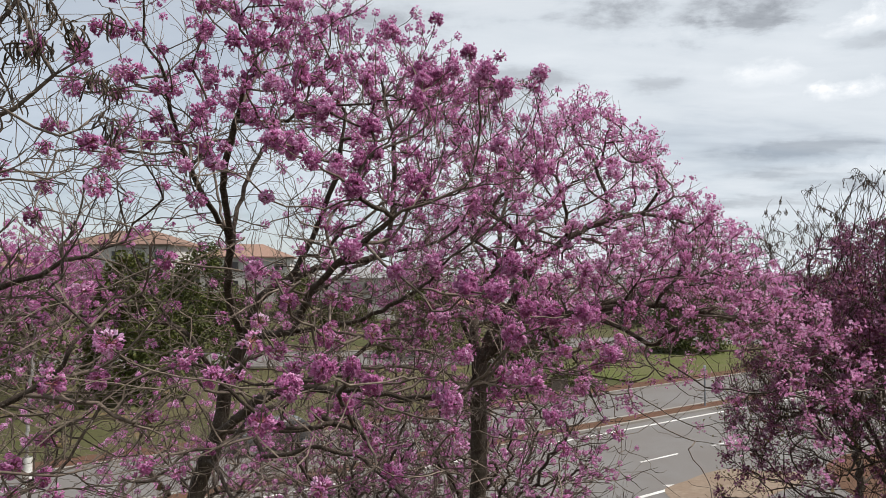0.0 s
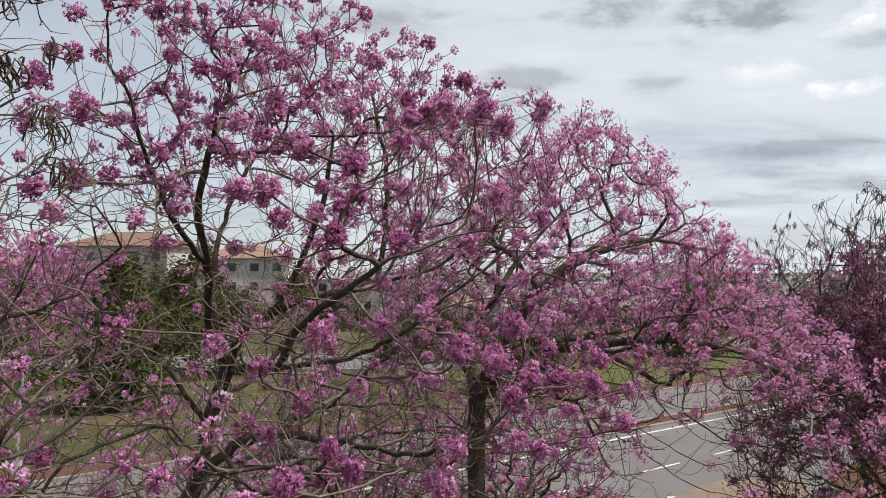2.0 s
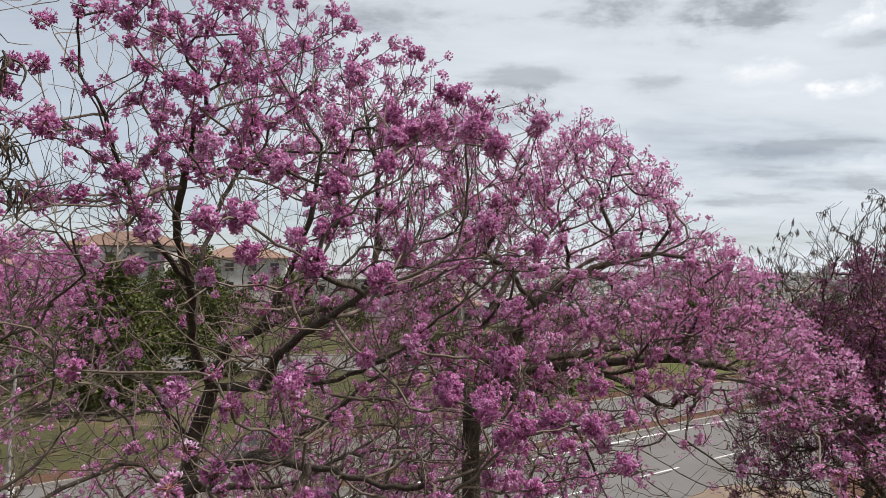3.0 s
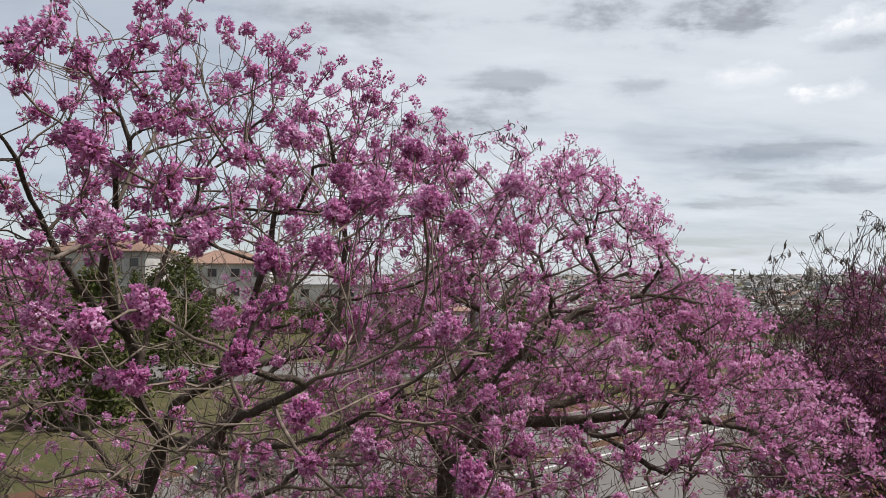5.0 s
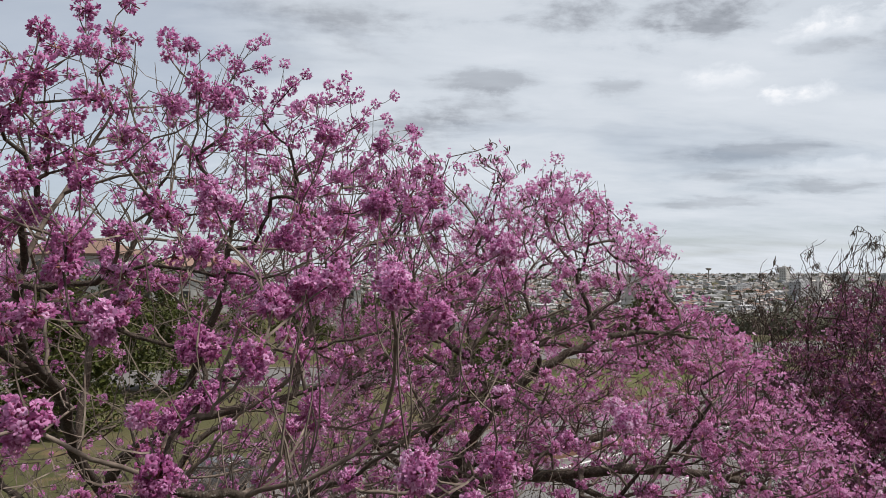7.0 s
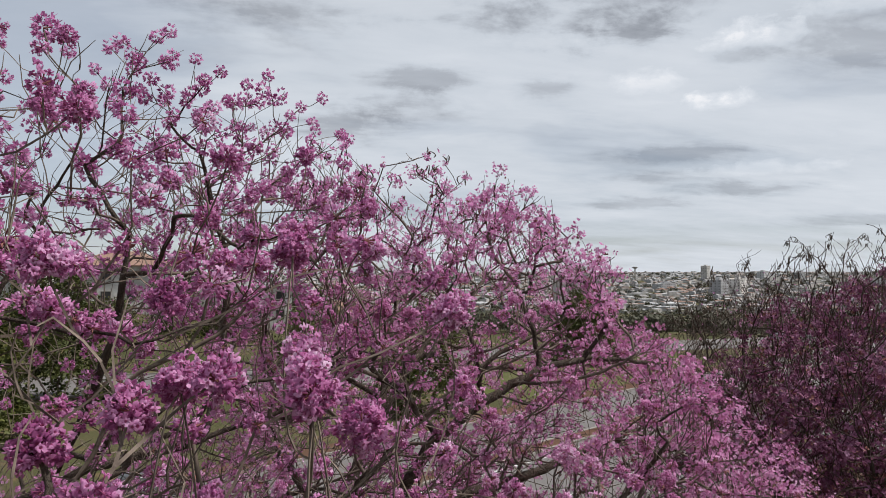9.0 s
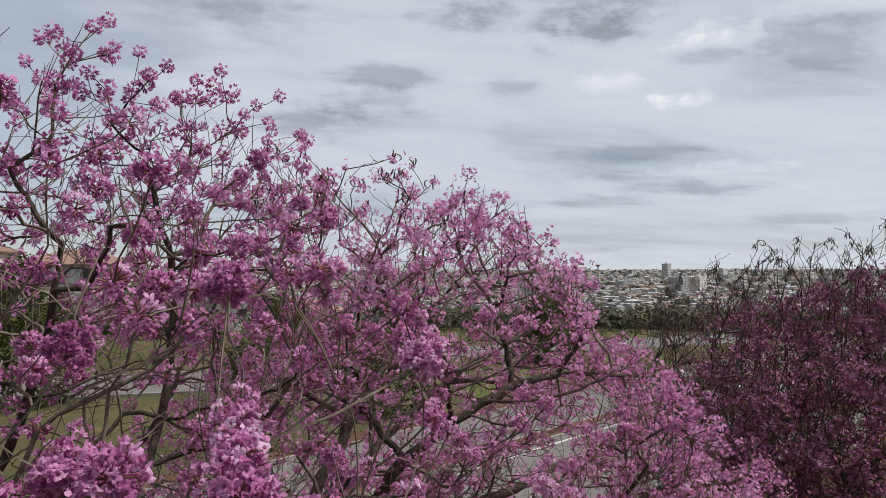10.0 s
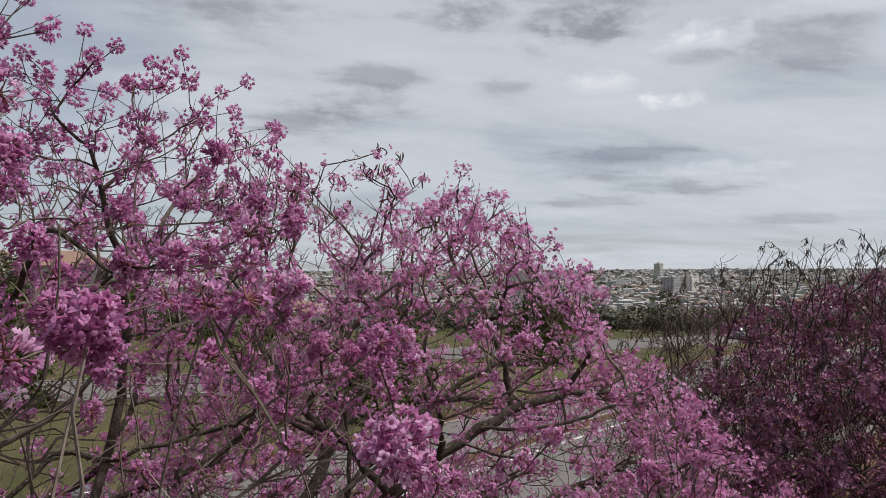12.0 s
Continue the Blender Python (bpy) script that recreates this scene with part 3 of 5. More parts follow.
def flowering_tree(label, skeleton, tips, dirs, near_point, fine_count, mid, bare=0, pods=None, tip_radius=0.0036, power=0.425, widest=0.17, size=(0.6, 1.1), root=(0, 0, 0), dry=None, full=None, extra=(), petal=None, twig=None, fine_size=None, bark=None, branches=0, near_pods=0):
    """A tree in bloom: trunk, limbs, twigs, flower clusters as pieces of their own where they are nearest, the rest joined."""
    rng = skeleton.rng
    tree = tagged(new("trumpet_tree"), label, "tree")
    tree.location = root
    back = Matrix.Translation(-Vector(root))
    chains = skeleton.tubes(tip_radius, power, widest)
    shift = [(p - np.array(root), r) for p, r in chains]
    child("trunk", tube_mesh("trunk", shift[:1], 10, bark or BARK), tree)
    limbs = [c for c in shift[1:] if c[1].max() > 0.026][:24]
    for c in limbs:
        child("limb", tube_mesh("limb", [c], 8, BARK), tree)
    rest = shift[1 + len(limbs):]
    single = [c for c in rest if c[1].max() > 0.009][:branches]
    for c in single:
        child("branch", tube_mesh("branch", [c], 6, twig or (BARK if c[1].max() > 0.02 else TWIG)), tree)
    rest = rest[len(single):]
    thick, slim = [c for c in rest if c[1].max() > 0.011], [c for c in rest if c[1].max() <= 0.011]
    slim += [(p - np.array(root), r) for p, r in extra]
    for some, sides in ((thick, 6), (slim, 3)):
        if some:
            tagged(child("twig_growth", tube_mesh("twig_growth", some, sides, twig or TWIG), tree), kind="stuff")
    n = len(tips)
    axes = dirs / (np.linalg.norm(dirs, axis=1)[:, None] + 1e-9) + (0, 0, 0.5)
    spin = turns(n, rng, axes, size)
    if full:
        spin[:full] *= 0.74 / np.linalg.norm(spin[:full, :, 2], axis=1)[:, None, None]
    m = np.concatenate([spin, (tips + 0.012 * axes)[:, :, None]], axis=2) if n else np.zeros((0, 3, 4))
    rank = np.argsort(np.linalg.norm(tips - np.array(near_point), axis=1)) if n else np.zeros(0, int)
    for i, k in enumerate(rank[:fine_count]):
        close = full is not None and (k < full or i < 60)
        ob = child("flower_ball", FULL_MESH[int(rng.integers(3))] if close and i < 48 else (PALE_MESH if petal is PETAL_PALE else FINE_MESH)[int(rng.integers(5))], tree)
        ob.matrix_basis = back @ Matrix([*m[k].tolist(), (0, 0, 0, 1)]) @ Matrix.Scale(fine_size or 1.0, 4)
    rest = rank[fine_count:]
    for j, (v, q, ix) in enumerate(mid):
        pick = rest[j::len(mid)]
        if len(pick):
            mm = m[pick].copy()
            mm[:, :, 3] -= np.array(root)
            vv, ff, ii = scatter(v, [q], [ix], mm)
            tagged(child("blossom", mesh_from("blossom", vv, ff, [petal or PETAL, CALYX, PETAL_TUBE], ii), tree), kind="stuff")
    if pods is not None:
        hung = [(p - np.array(root), r) for p, r in pods]
        for c in hung[len(hung) - near_pods:]:
            child("seed_pod", tube_mesh("seed_pod", [c], 5, POD), tree, label="dark curled dry seed pod")
        tagged(child("pod_growth", tube_mesh("pod_growth", hung[:len(hung) - near_pods], 4, POD), tree, label="dark curled dry seed pods"), kind="stuff")
    if dry is not None:
        lv, lq = leaf_form(0.09, 0.035)
        d = np.concatenate([turns(len(dry), rng, None, (0.7, 1.3)), (dry - np.array(root))[:, :, None]], axis=2)
        vv, ff, ii = scatter(lv, [lq], [np.zeros(len(lq), int)], d)
        tagged(child("dry_foliage", mesh_from("dry_foliage", vv, ff, [DRY_LEAF], ii), tree), kind="stuff")
    return tree


def leaf_form(length, width):
    """A leaf of four faces, folded along its rib."""
    v = np.array([(0, 0, 0), (0.5 * width, 0.35 * length, 0.12 * length), (-0.5 * width, 0.35 * length, 0.12 * length), (0, 0.4 * length, 0), (0.4 * width, 0.75 * length, 0.06 * length), (-0.4 * width, 0.75 * length, 0.06 * length), (0, length, -0.1 * length)])
    q = np.array([(0, 1, 3, 0), (0, 3, 2, 0), (1, 4, 6, 3), (3, 6, 5, 2)])
    return v, q[2:]


def side_tips(rng, tips, n, reach=0.22):
    """Ends of bare side twigs beside flowering ones."""
    reach = 0.75 * reach
    pick = tips[rng.integers(0, len(tips), n)]
    return pick + rng.normal(0, reach, (n, 3)) * (1, 1, 0.7) - (0, 0, 0.8 * reach)

# ---- the flowering trees beside the path ----
A_ROOT = (-3.2, 8.8, 0.0)
sk = Branches(3)
sk.limb(A_ROOT, (-3.3, 8.8, 2.5), (-3.15, 8.75, 4.4), (-3.06, 8.70, 5.63), (-2.77, 8.63, 6.40), (-2.65, 8.56, 6.96), (-2.44, 8.56, 7.60))
sk.limb((-2.44, 8.56, 7.60), (-2.46, 8.00, 8.10), (-2.20, 7.20, 8.75), (-1.95, 6.20, 9.22), (-1.68, 5.70, 9.72), (-1.57, 6.10, 10.31))
sk.limb((-2.20, 7.20, 8.75), (-2.30, 6.50, 9.20), (-2.36, 6.10, 9.70), (-2.30, 5.60, 10.10))
sk.limb((-2.44, 8.56, 7.60), (-2.00, 7.80, 8.15), (-1.45, 7.90, 8.42), (-0.67, 8.00, 8.60), (0.03, 8.30, 8.82), (0.50, 8.50, 9.35))
sk.limb((-1.72, 7.85, 8.30), (-1.40, 7.70, 8.90), (-1.18, 7.50, 9.39), (-1.04, 7.40, 10.10))
sk.limb((-2.44, 8.56, 7.60), (-1.67, 7.83, 7.74), (-0.83, 7.10, 7.92), (-0.23, 6.67, 8.24))
sk.limb((-2.65, 8.56, 6.96), (-2.97, 8.26, 7.60), (-3.36, 8.40, 7.90), (-3.70, 8.20, 8.80), (-3.80, 8.00, 9.60))
sk.limb((-3.06, 8.70, 5.63), (-3.60, 8.80, 6.20), (-4.07, 8.90, 6.80), (-4.40, 8.60, 7.30))
sk.limb((-2.77, 8.63, 6.40), (-1.78, 7.28, 7.13), (-0.95, 6.44, 7.32), (-0.39, 5.88, 7.36))
sk.limb((-1.67, 7.83, 7.74), (-1.20, 6.40, 8.22), (-0.75, 5.40, 8.52), (-0.27, 4.70, 8.80), (0.09, 4.70, 8.95), (0.37, 4.90, 9.15))
sk.limb((-0.67, 8.00, 8.60), (-0.60, 8.40, 9.20), (-0.60, 8.40, 10.00), (-0.80, 8.20, 10.90))
sk.limb((-2.46, 8.00, 8.10), (-2.50, 8.30, 8.90), (-2.40, 8.60, 9.60), (-2.10, 8.80, 10.30))
# balls of flowers that stand out on their own
marks = [(-1.18, 2.49, 8.13), (-0.50, 2.96, 7.98), (-0.62, 2.9, 7.92), (-0.43, 3.2, 8.5), (0.30, 3.85, 8.28), (0.45, 3.9, 8.2), (0.64, 4.6, 9.71), (0.40, 4.95, 9.93), (-0.14, 3.59, 8.86), (-0.16, 4.0, 9.38),
         (0.32, 3.87, 9.10), (1.13, 4.65, 9.05), (0.24, 4.24, 9.59), (-1.15, 4.77, 10.58), (-0.52, 4.69, 10.36), (-0.88, 7.7, 11.53), (0.34, 9.2, 11.12), (0.32, 8.9, 11.06), (0.98, 6.4, 9.6)]
marks += [(0.23, 4.45, 9.61), (0.05, 4.11, 9.60), (-0.03, 4.2, 9.58), (-0.12, 4.13, 9.53), (0.27, 4.07, 9.57), (0.36, 4.12, 9.5), (-0.44, 4.71, 10.3), (-1.54, 8.24, 11.39), (-1.19, 3.25, 7.98), (-1.08, 3.3, 7.9)]
marks += [(0.18, 4.72, 9.89), (0.32, 5.06, 9.91), (0.48, 5.35, 9.53), (0.69, 5.28, 9.80), (-0.17, 4.66, 9.75), (-0.32, 4.21, 9.85), (0.56, 4.23, 9.01), (-0.11, 4.96, 9.07), (0.63, 6.2, 8.96), (0.82, 4.1, 8.15), (-0.05, 4.96, 10.2)]
marks += [(-0.34, 6.69, 9.40), (-0.60, 5.74, 9.34), (-2.27, 5.43, 9.83), (-1.31, 5.29, 9.52), (-0.23, 5.45, 10.43), (-0.63, 7.47, 10.89), (-0.16, 7.71, 10.7), (0.64, 6.07, 9.03), (1.03, 6.94, 9.64), (1.40, 7.16, 9.53), (0.82, 6.93, 9.92), (-0.90, 5.6, 7.96)]
# the ragged crest behind, bare below and with a ball at each end
marks += [(-1.04, 8.3, 11.49), (-0.81, 8.3, 11.51), (-0.61, 8.2, 11.39), (-0.41, 8.3, 11.32), (-0.57, 8.4, 11.22), (-0.33, 8.3, 11.19), (0.0, 8.5, 11.21), (0.17, 8.4, 11.26), (-0.12, 8.3, 10.98), (0.39, 8.4, 10.92), (0.09, 8.3, 11.04), (-0.49, 8.2, 10.97), (-0.7, 8.1, 11.3)]
rng = np.random.default_rng(41)


def under_a(p):
    """Keeps the crown below its sloping top: low where it hangs towards the open side, higher behind."""
    x, y, z = p[:, 0], p[:, 1], p[:, 2]
    cap = 9.88 + 0.34 * (y - 4.8) + 1.05 * np.clip(-x - 0.4, 0, 1.0) - 0.75 * np.clip(4.3 - y, 0, 3) - 0.45 * np.clip(x, 0, 2)
    q = p.copy()
    q[:, 2] = np.minimum(z, cap - 0.45 * rng.random(len(p)) ** 1.5)
    return q


crown = under_a(dome(rng, 900, (-1.3, 7.3, 8.5), (2.8, 4.1, 3.2), 2.4, 0.42, 0.25))
skirt = dome(rng, 40, (-0.5, 4.7, 7.5), (1.9, 1.7, 1.3), 2.0, 0.8)
back = dome(rng, 105, (-0.5, 8.6, 9.3), (1.25, 1.6, 2.2), 2.6, 0.5)
inner = under_a(np.concatenate([dome(rng, 50, (-0.7, 6.0, 6.6), (2.4, 2.6, 2.4), 2.0, 1.0), dome(rng, 50, (-1.0, 7.8, 7.3), (2.4, 2.6, 2.0), 2.0, 0.8)]))
inner = np.concatenate([inner, dome(rng, 18, (0.0, 9.0, 10.5), (0.5, 0.6, 0.6), 2.0, 0.8), dome(rng, 80, (-1.15, 8.0, 10.5), (0.9, 1.0, 1.05), 2.0, 0.7), dome(rng, 35, (-0.7, 7.0, 8.3), (1.1, 1.3, 0.9), 2.0, 1.0), dome(rng, 45, (-0.9, 7.6, 9.3), (0.7, 0.9, 1.1), 2.0, 0.9)])
front = under_a(dome(rng, 80, (-1.1, 5.0, 9.1), (1.0, 0.9, 1.4), 2.0, 0.6))
aloft = dome(rng, 60, (-2.4, 5.8, 9.6), (0.8, 0.9, 1.4), 2.0, 0.6)
under = dome(rng, 60, (-0.5, 6.0, 7.8), (1.7, 1.7, 1.2), 2.0, 0.8)
tips = np.concatenate([np.array(marks), crown, skirt, back, inner, front, under, aloft])
keep = np.linalg.norm(tips[:, :2] - (-0.1, 1.0), axis=1) > 1.7
keep &= np.linalg.norm(tips - (0.45, 3.5, 9.85), axis=1) > 0.85
keep &= (tips[:, 0] > -1.6) | (rng.random(len(tips)) < 0.75)
keep &= (tips[:, 0] < -0.9) | (tips[:, 1] > 8.0) | (rng.random(len(tips)) < 0.48)
keep &= ~((tips[:, 0] < -1.0) & (tips[:, 2] < 9.3) & (tips[:, 1] < 7.2)) | (rng.random(len(tips)) < 0.35)
keep[:len(marks)] = True
tips = tips[keep]
dirs = sk.reach(tips)
bare = np.concatenate([dome(rng, 280, (-1.0, 7.6, 7.4), (2.5, 3.0, 1.9), 2.0, 0.9), under_a(dome(rng, 1100, (-1.5, 7.0, 8.3), (2.9, 4.0, 3.1), 2.4, 0.75, 0.25)) - (0, 0, 0.25), dome(rng, 180, (-0.8, 5.2, 6.9), (2.3, 2.3, 1.9), 2.0, 1.0), dome(rng, 200, (-1.1, 6.9, 7.6), (1.5, 1.7, 1.3), 2.0, 1.0), dome(rng, 150, (-3.0, 6.4, 8.2), (1.1, 1.6, 2.2), 2.0, 1.0), dome(rng, 300, (-0.7, 7.0, 8.3), (1.2, 1.4, 1.0), 2.0, 1.0), dome(rng, 140, (-0.4, 6.2, 7.9), (1.6, 1.6, 1.1), 2.0, 1.0), under_a(dome(rng, 260, (-1.7, 5.6, 8.5), (0.9, 1.2, 1.3), 2.0, 1.0))])
sk.reach(bare, weight=0.5, most=0.9)
sk.reach(under_a(side_tips(rng, tips, 900, 0.3)), weight=0.4, most=0.6)
sk.reach(under_a(side_tips(rng, bare, 500, 0.3)), weight=0.4, most=0.6)
flowering_tree("tall grey-barked tree in pink bloom with open leafless crown", sk, tips, dirs, (0.4, 3.4, 9.0), 420, MID, root=A_ROOT, tip_radius=0.0031, power=0.44, branches=160, full=len(marks), extra=sk.inside(sk.spray(5200, (0.1, 0.34), 0.4, low=6.5, part=7.0, thin=0.0030), tips, 0.26) + sk.stems(marks[6:7] + marks[19:25:2] + marks[29:33]))

B_ROOT = (0.34, 8.28, 0.0)
sk = Branches(5)
sk.limb(B_ROOT, (0.29, 8.34, 3.00), (0.40, 8.28, 5.60), (0.43, 8.28, 7.31))
sk.limb((0.43, 8.28, 7.31), (0.72, 8.28, 7.85), (1.36, 8.39, 7.96), (2.15, 8.74, 8.04), (2.97, 9.20, 8.17), (4.06, 9.66, 8.29))
sk.limb((0.43, 8.28, 7.31), (0.92, 8.05, 7.83), (1.46, 7.82, 7.93), (1.85, 7.59, 7.84), (2.16, 7.36, 7.64))
sk.limb((0.43, 8.28, 7.31), (0.39, 8.74, 7.85), (0.74, 9.20, 8.48), (1.09, 9.66, 8.94), (1.69, 10.12, 9.54), (2.45, 10.35, 10.11))
sk.limb((0.39, 8.74, 7.85), (1.16, 9.20, 8.48), (1.83, 9.43, 8.95), (2.54, 9.66, 9.27), (3.23, 10.12, 9.61))
sk.limb((0.74, 9.20, 8.48), (0.84, 9.89, 9.19), (1.16, 10.35, 9.89), (1.72, 10.70, 10.59))
sk.limb((0.72, 8.28, 7.85), (1.09, 8.05, 8.52), (1.70, 8.05, 8.92), (2.36, 8.28, 9.09), (3.27, 8.74, 8.97))
sk.limb((1.46, 7.82, 7.93), (2.18, 7.59, 8.05), (2.99, 7.59, 7.94), (3.68, 7.82, 7.60))
rng = np.random.default_rng(52)
crown = dome(rng, 880, (1.57, 9.0, 8.3), (2.42, 3.0, 2.4), 1.42, 0.17, 0.1)
shoulder = np.concatenate([dome(rng, 120, (0.75, 8.8, 9.18), (1.5, 1.8, 1.75), 2.4, 0.3), dome(rng, 85, (0.3, 9.2, 9.27), (1.1, 1.5, 1.75), 2.0, 0.3)])
skirt = np.concatenate([dome(rng, 290, (3.1, 9.2, 7.95), (1.65, 2.0, 1.35), 1.8, 0.25), dome(rng, 65, (1.8, 7.0, 7.7), (2.2, 1.8, 1.3), 1.8, 0.35),
                        dome(rng, 85, (2.5, 7.7, 7.5), (2.5, 2.3, 1.15), 1.6, 0.45), dome(rng, 75, (3.2, 8.3, 7.4), (1.6, 1.9, 1.0), 1.8, 0.5)])
inner = np.concatenate([dome(rng, 22, (1.3, 7.2, 6.6), (2.7, 2.3, 2.0), 2.0, 1.0), dome(rng, 190, (2.2, 8.0, 7.95), (2.3, 2.2, 0.55), 2.0, 0.6)])
tips = np.concatenate([np.array([(1.84, 9.1, 10.8), (2.03, 8.64, 10.36), (2.98, 8.83, 9.78), (0.72, 8.88, 10.79)]), crown, shoulder, skirt, inner])
dirs = sk.reach(tips)
sk.reach(dome(rng, 240, (1.2, 7.3, 6.7), (2.6, 2.3, 1.9), 2.0, 1.0), weight=0.4, most=0.8)
sk.reach(side_tips(rng, tips, 1900, 0.2), weight=0.35, most=0.35)
flowering_tree("spreading leafless tree covered in pink flower clusters", sk, tips, dirs, (1.2, 4.6, 9.2), 240, LOOSE, root=B_ROOT, size=(0.6, 1.2), fine_size=0.72, branches=160, petal=PETAL_PALE, extra=sk.inside(sk.spray(6000, (0.1, 0.34), 0.4, low=6.5, part=7.0, thin=0.0026), tips, 0.26),
                        pods=pod_arrays(rng, shoulder[shoulder[:, 2] > 10.2] + (0, 0, 0.06), (0.04, 0.10)))

C_ROOT = (9.2, 12.6, 0.0)
sk = Branches(8)
sk.limb(C_ROOT, (9.1, 12.5, 2.0), (9.0, 12.4, 4.0))
for k in range(14):
    a = 2 * math.pi * k / 14 + 0.3
    c, s = math.cos(a), math.sin(a)
    sk.limb((9.0, 12.4, 4.0 - 0.12 * k), (9.0 + 1.5 * c, 12.4 + 1.5 * s, 5.2), (9.0 + 2.4 * c, 12.4 + 2.4 * s, 6.6), (9.0 + 3.2 * c, 12.4 + 3.2 * s, 8.0))
rng = np.random.default_rng(63)
crown = dome(rng, 2100, (8.9, 12.4, 6.0), (3.9, 4.2, 3.6), 3.0, 0.5, 0.7)
lobe = dome(rng, 420, (7.3, 10.9, 6.5), (2.1, 2.1, 2.2), 2.0, 1.0, 0.5)
crown = np.concatenate([crown, lobe])
crest = dome(rng, 620, (9.0, 12.6, 8.7), (4.1, 4.2, 1.9), 2.4, 0.5)
dirs = sk.reach(crown, lift=0.8)
sk.reach(crest, lift=0.45, weight=0.5, most=1.1)
sk.reach(side_tips(rng, crown, 1400, 0.4), lift=0.8, weight=0.3, most=0.8)
sk.reach(dome(rng, 1000, (8.6, 12.2, 6.6), (3.6, 3.8, 2.0), 2.2, 0.9), lift=0.7, weight=0.3, most=1.2)
sk.reach(dome(rng, 800, (9.2, 12.4, 4.2), (3.2, 3.2, 2.4), 2.0, 0.7), lift=0.6, weight=0.25, most=1.6)
pods = pod_arrays(rng, crest[rng.random(len(crest)) < 0.55], (0.08, 0.15), (4, 9))
crown_all = np.concatenate([crown, crest])
pick = rng.random(len(crown)) < 0.30 + 0.6 * np.clip((crown[:, 2] - 5.8) / 1.4, 0, 1)
dry_spots = crown[rng.integers(0, len(crown), 2600)] + rng.normal(0, 0.4, (2600, 3)) - (0, 0, 0.7)
flowering_tree("dense dark-twigged tree with purple-pink flowers and dry seed pods", sk, crown[pick], dirs[pick], (4.0, 8.0, 9.0), 0, PURPLE, pods=pods, root=C_ROOT, tip_radius=0.0050, power=0.36, petal=PETAL_SHADED, twig=DARK_SHADED_TWIG,
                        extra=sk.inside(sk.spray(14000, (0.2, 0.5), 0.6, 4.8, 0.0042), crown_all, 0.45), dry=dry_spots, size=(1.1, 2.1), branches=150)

E_ROOT = (-4.3, 3.9, 0.0)
sk = Branches(11)
sk.limb(E_ROOT, (-4.35, 3.9, 3.0), (-4.2, 4.0, 5.4), (-3.8, 4.0, 7.2))
sk.limb((-3.8, 4.0, 7.2), (-3.4, 4.0, 8.3), (-3.0, 4.0, 9.0), (-2.5, 4.0, 9.35), (-2.1, 3.95, 9.6))
sk.limb((-4.2, 4.0, 5.4), (-3.5, 3.8, 6.6), (-2.8, 3.8, 7.4), (-2.2, 3.9, 7.8))
sk.limb((-3.0, 4.0, 9.0), (-2.9, 4.2, 9.6), (-2.6, 4.3, 10.2))
sk.limb((-3.8, 4.0, 7.2), (-3.2, 4.3, 8.0), (-2.6, 4.5, 8.4), (-2.1, 4.6, 8.6))
rng = np.random.default_rng(71)
crest = dome(rng, 280, (-2.6, 4.1, 8.6), (1.0, 0.9, 1.9), 2.6, 0.9, 0.4)
low = dome(rng, 170, (-2.7, 4.2, 7.2), (1.1, 0.9, 1.5), 2.0, 1.0)
sk.reach(np.array([(-2.14, 3.9, 9.80), (-2.33, 3.95, 9.68), (-2.2, 3.85, 9.92), (-1.9, 3.95, 9.88), (-2.4, 3.9, 9.92)]), lift=0.2)
sk.reach(crest, lift=0.3)
sk.reach(low, lift=0.1)
sk.reach(side_tips(rng, np.concatenate([crest, low]), 250, 0.2), weight=0.3)
few = np.concatenate([low[:16], crest[:8]])
pods = pod_arrays(rng, np.concatenate([crest[(rng.random(len(crest)) < 0.4) & (crest[:, 2] > 9.3)], np.array([(-2.14, 3.9, 9.80), (-2.33, 3.95, 9.68), (-2.2, 3.85, 9.92), (-1.9, 3.95, 9.88), (-2.4, 3.9, 9.92), (-2.08, 3.9, 9.78), (-2.42, 3.9, 9.7), (-2.26, 3.9, 9.7)])]), (0.09, 0.17), (5, 10))
flowering_tree("nearly bare grey tree with curled seed pods and few flowers", sk, few, np.tile((0, 0, 1.0), (len(few), 1)), (-2.5, 4, 8), 24, MID, pods=pods, root=E_ROOT, dry=low[60:90], branches=90, near_pods=48, extra=sk.spray(1200, (0.1, 0.35), 0.2, 6.5, thin=0.0026))


def far_bloom(x, y, top, radius, seed, count, base=0.0, bare=0, small=(0.85, 1.3), twig=None, label="distant leafless tree in pink bloom on the grass", under=0.58):
    """A blooming tree farther off, with its own crown."""
    sk = Branches(seed, 0.04)
    h = top - base
    sk.limb((x, y, base), (x + 0.1, y, base + 0.2 * h), (x, y + 0.1, base + 0.38 * h))
    r = np.random.default_rng(seed)
    for k in range(6):
        a = 2 * math.pi * k / 6 + seed
        c, s = math.cos(a), math.sin(a)
        sk.limb((x, y + 0.1, base + 0.38 * h), (x + 0.3 * radius * c, y + 0.3 * radius * s, base + 0.55 * h), (x + 0.6 * radius * c, y + 0.6 * radius * s, base + 0.72 * h))
    t = dome(r, count, (x, y, base + under * h), (radius, radius, (1 - under) * h), 2.0, 0.7, 0.5)
    d = sk.reach(t)
    sk.reach(side_tips(r, t, count, 0.5), weight=0.4)
    return flowering_tree(label, sk, t, d, (0, 0, 8), 0, COARSE, tip_radius=0.006, root=(x, y, base), size=small, twig=twig, extra=sk.inside(sk.spray(bare, (0.2, 0.6), 0.4, base + (under - 0.18) * h, 0.004), t, 0.7) if bare else ())


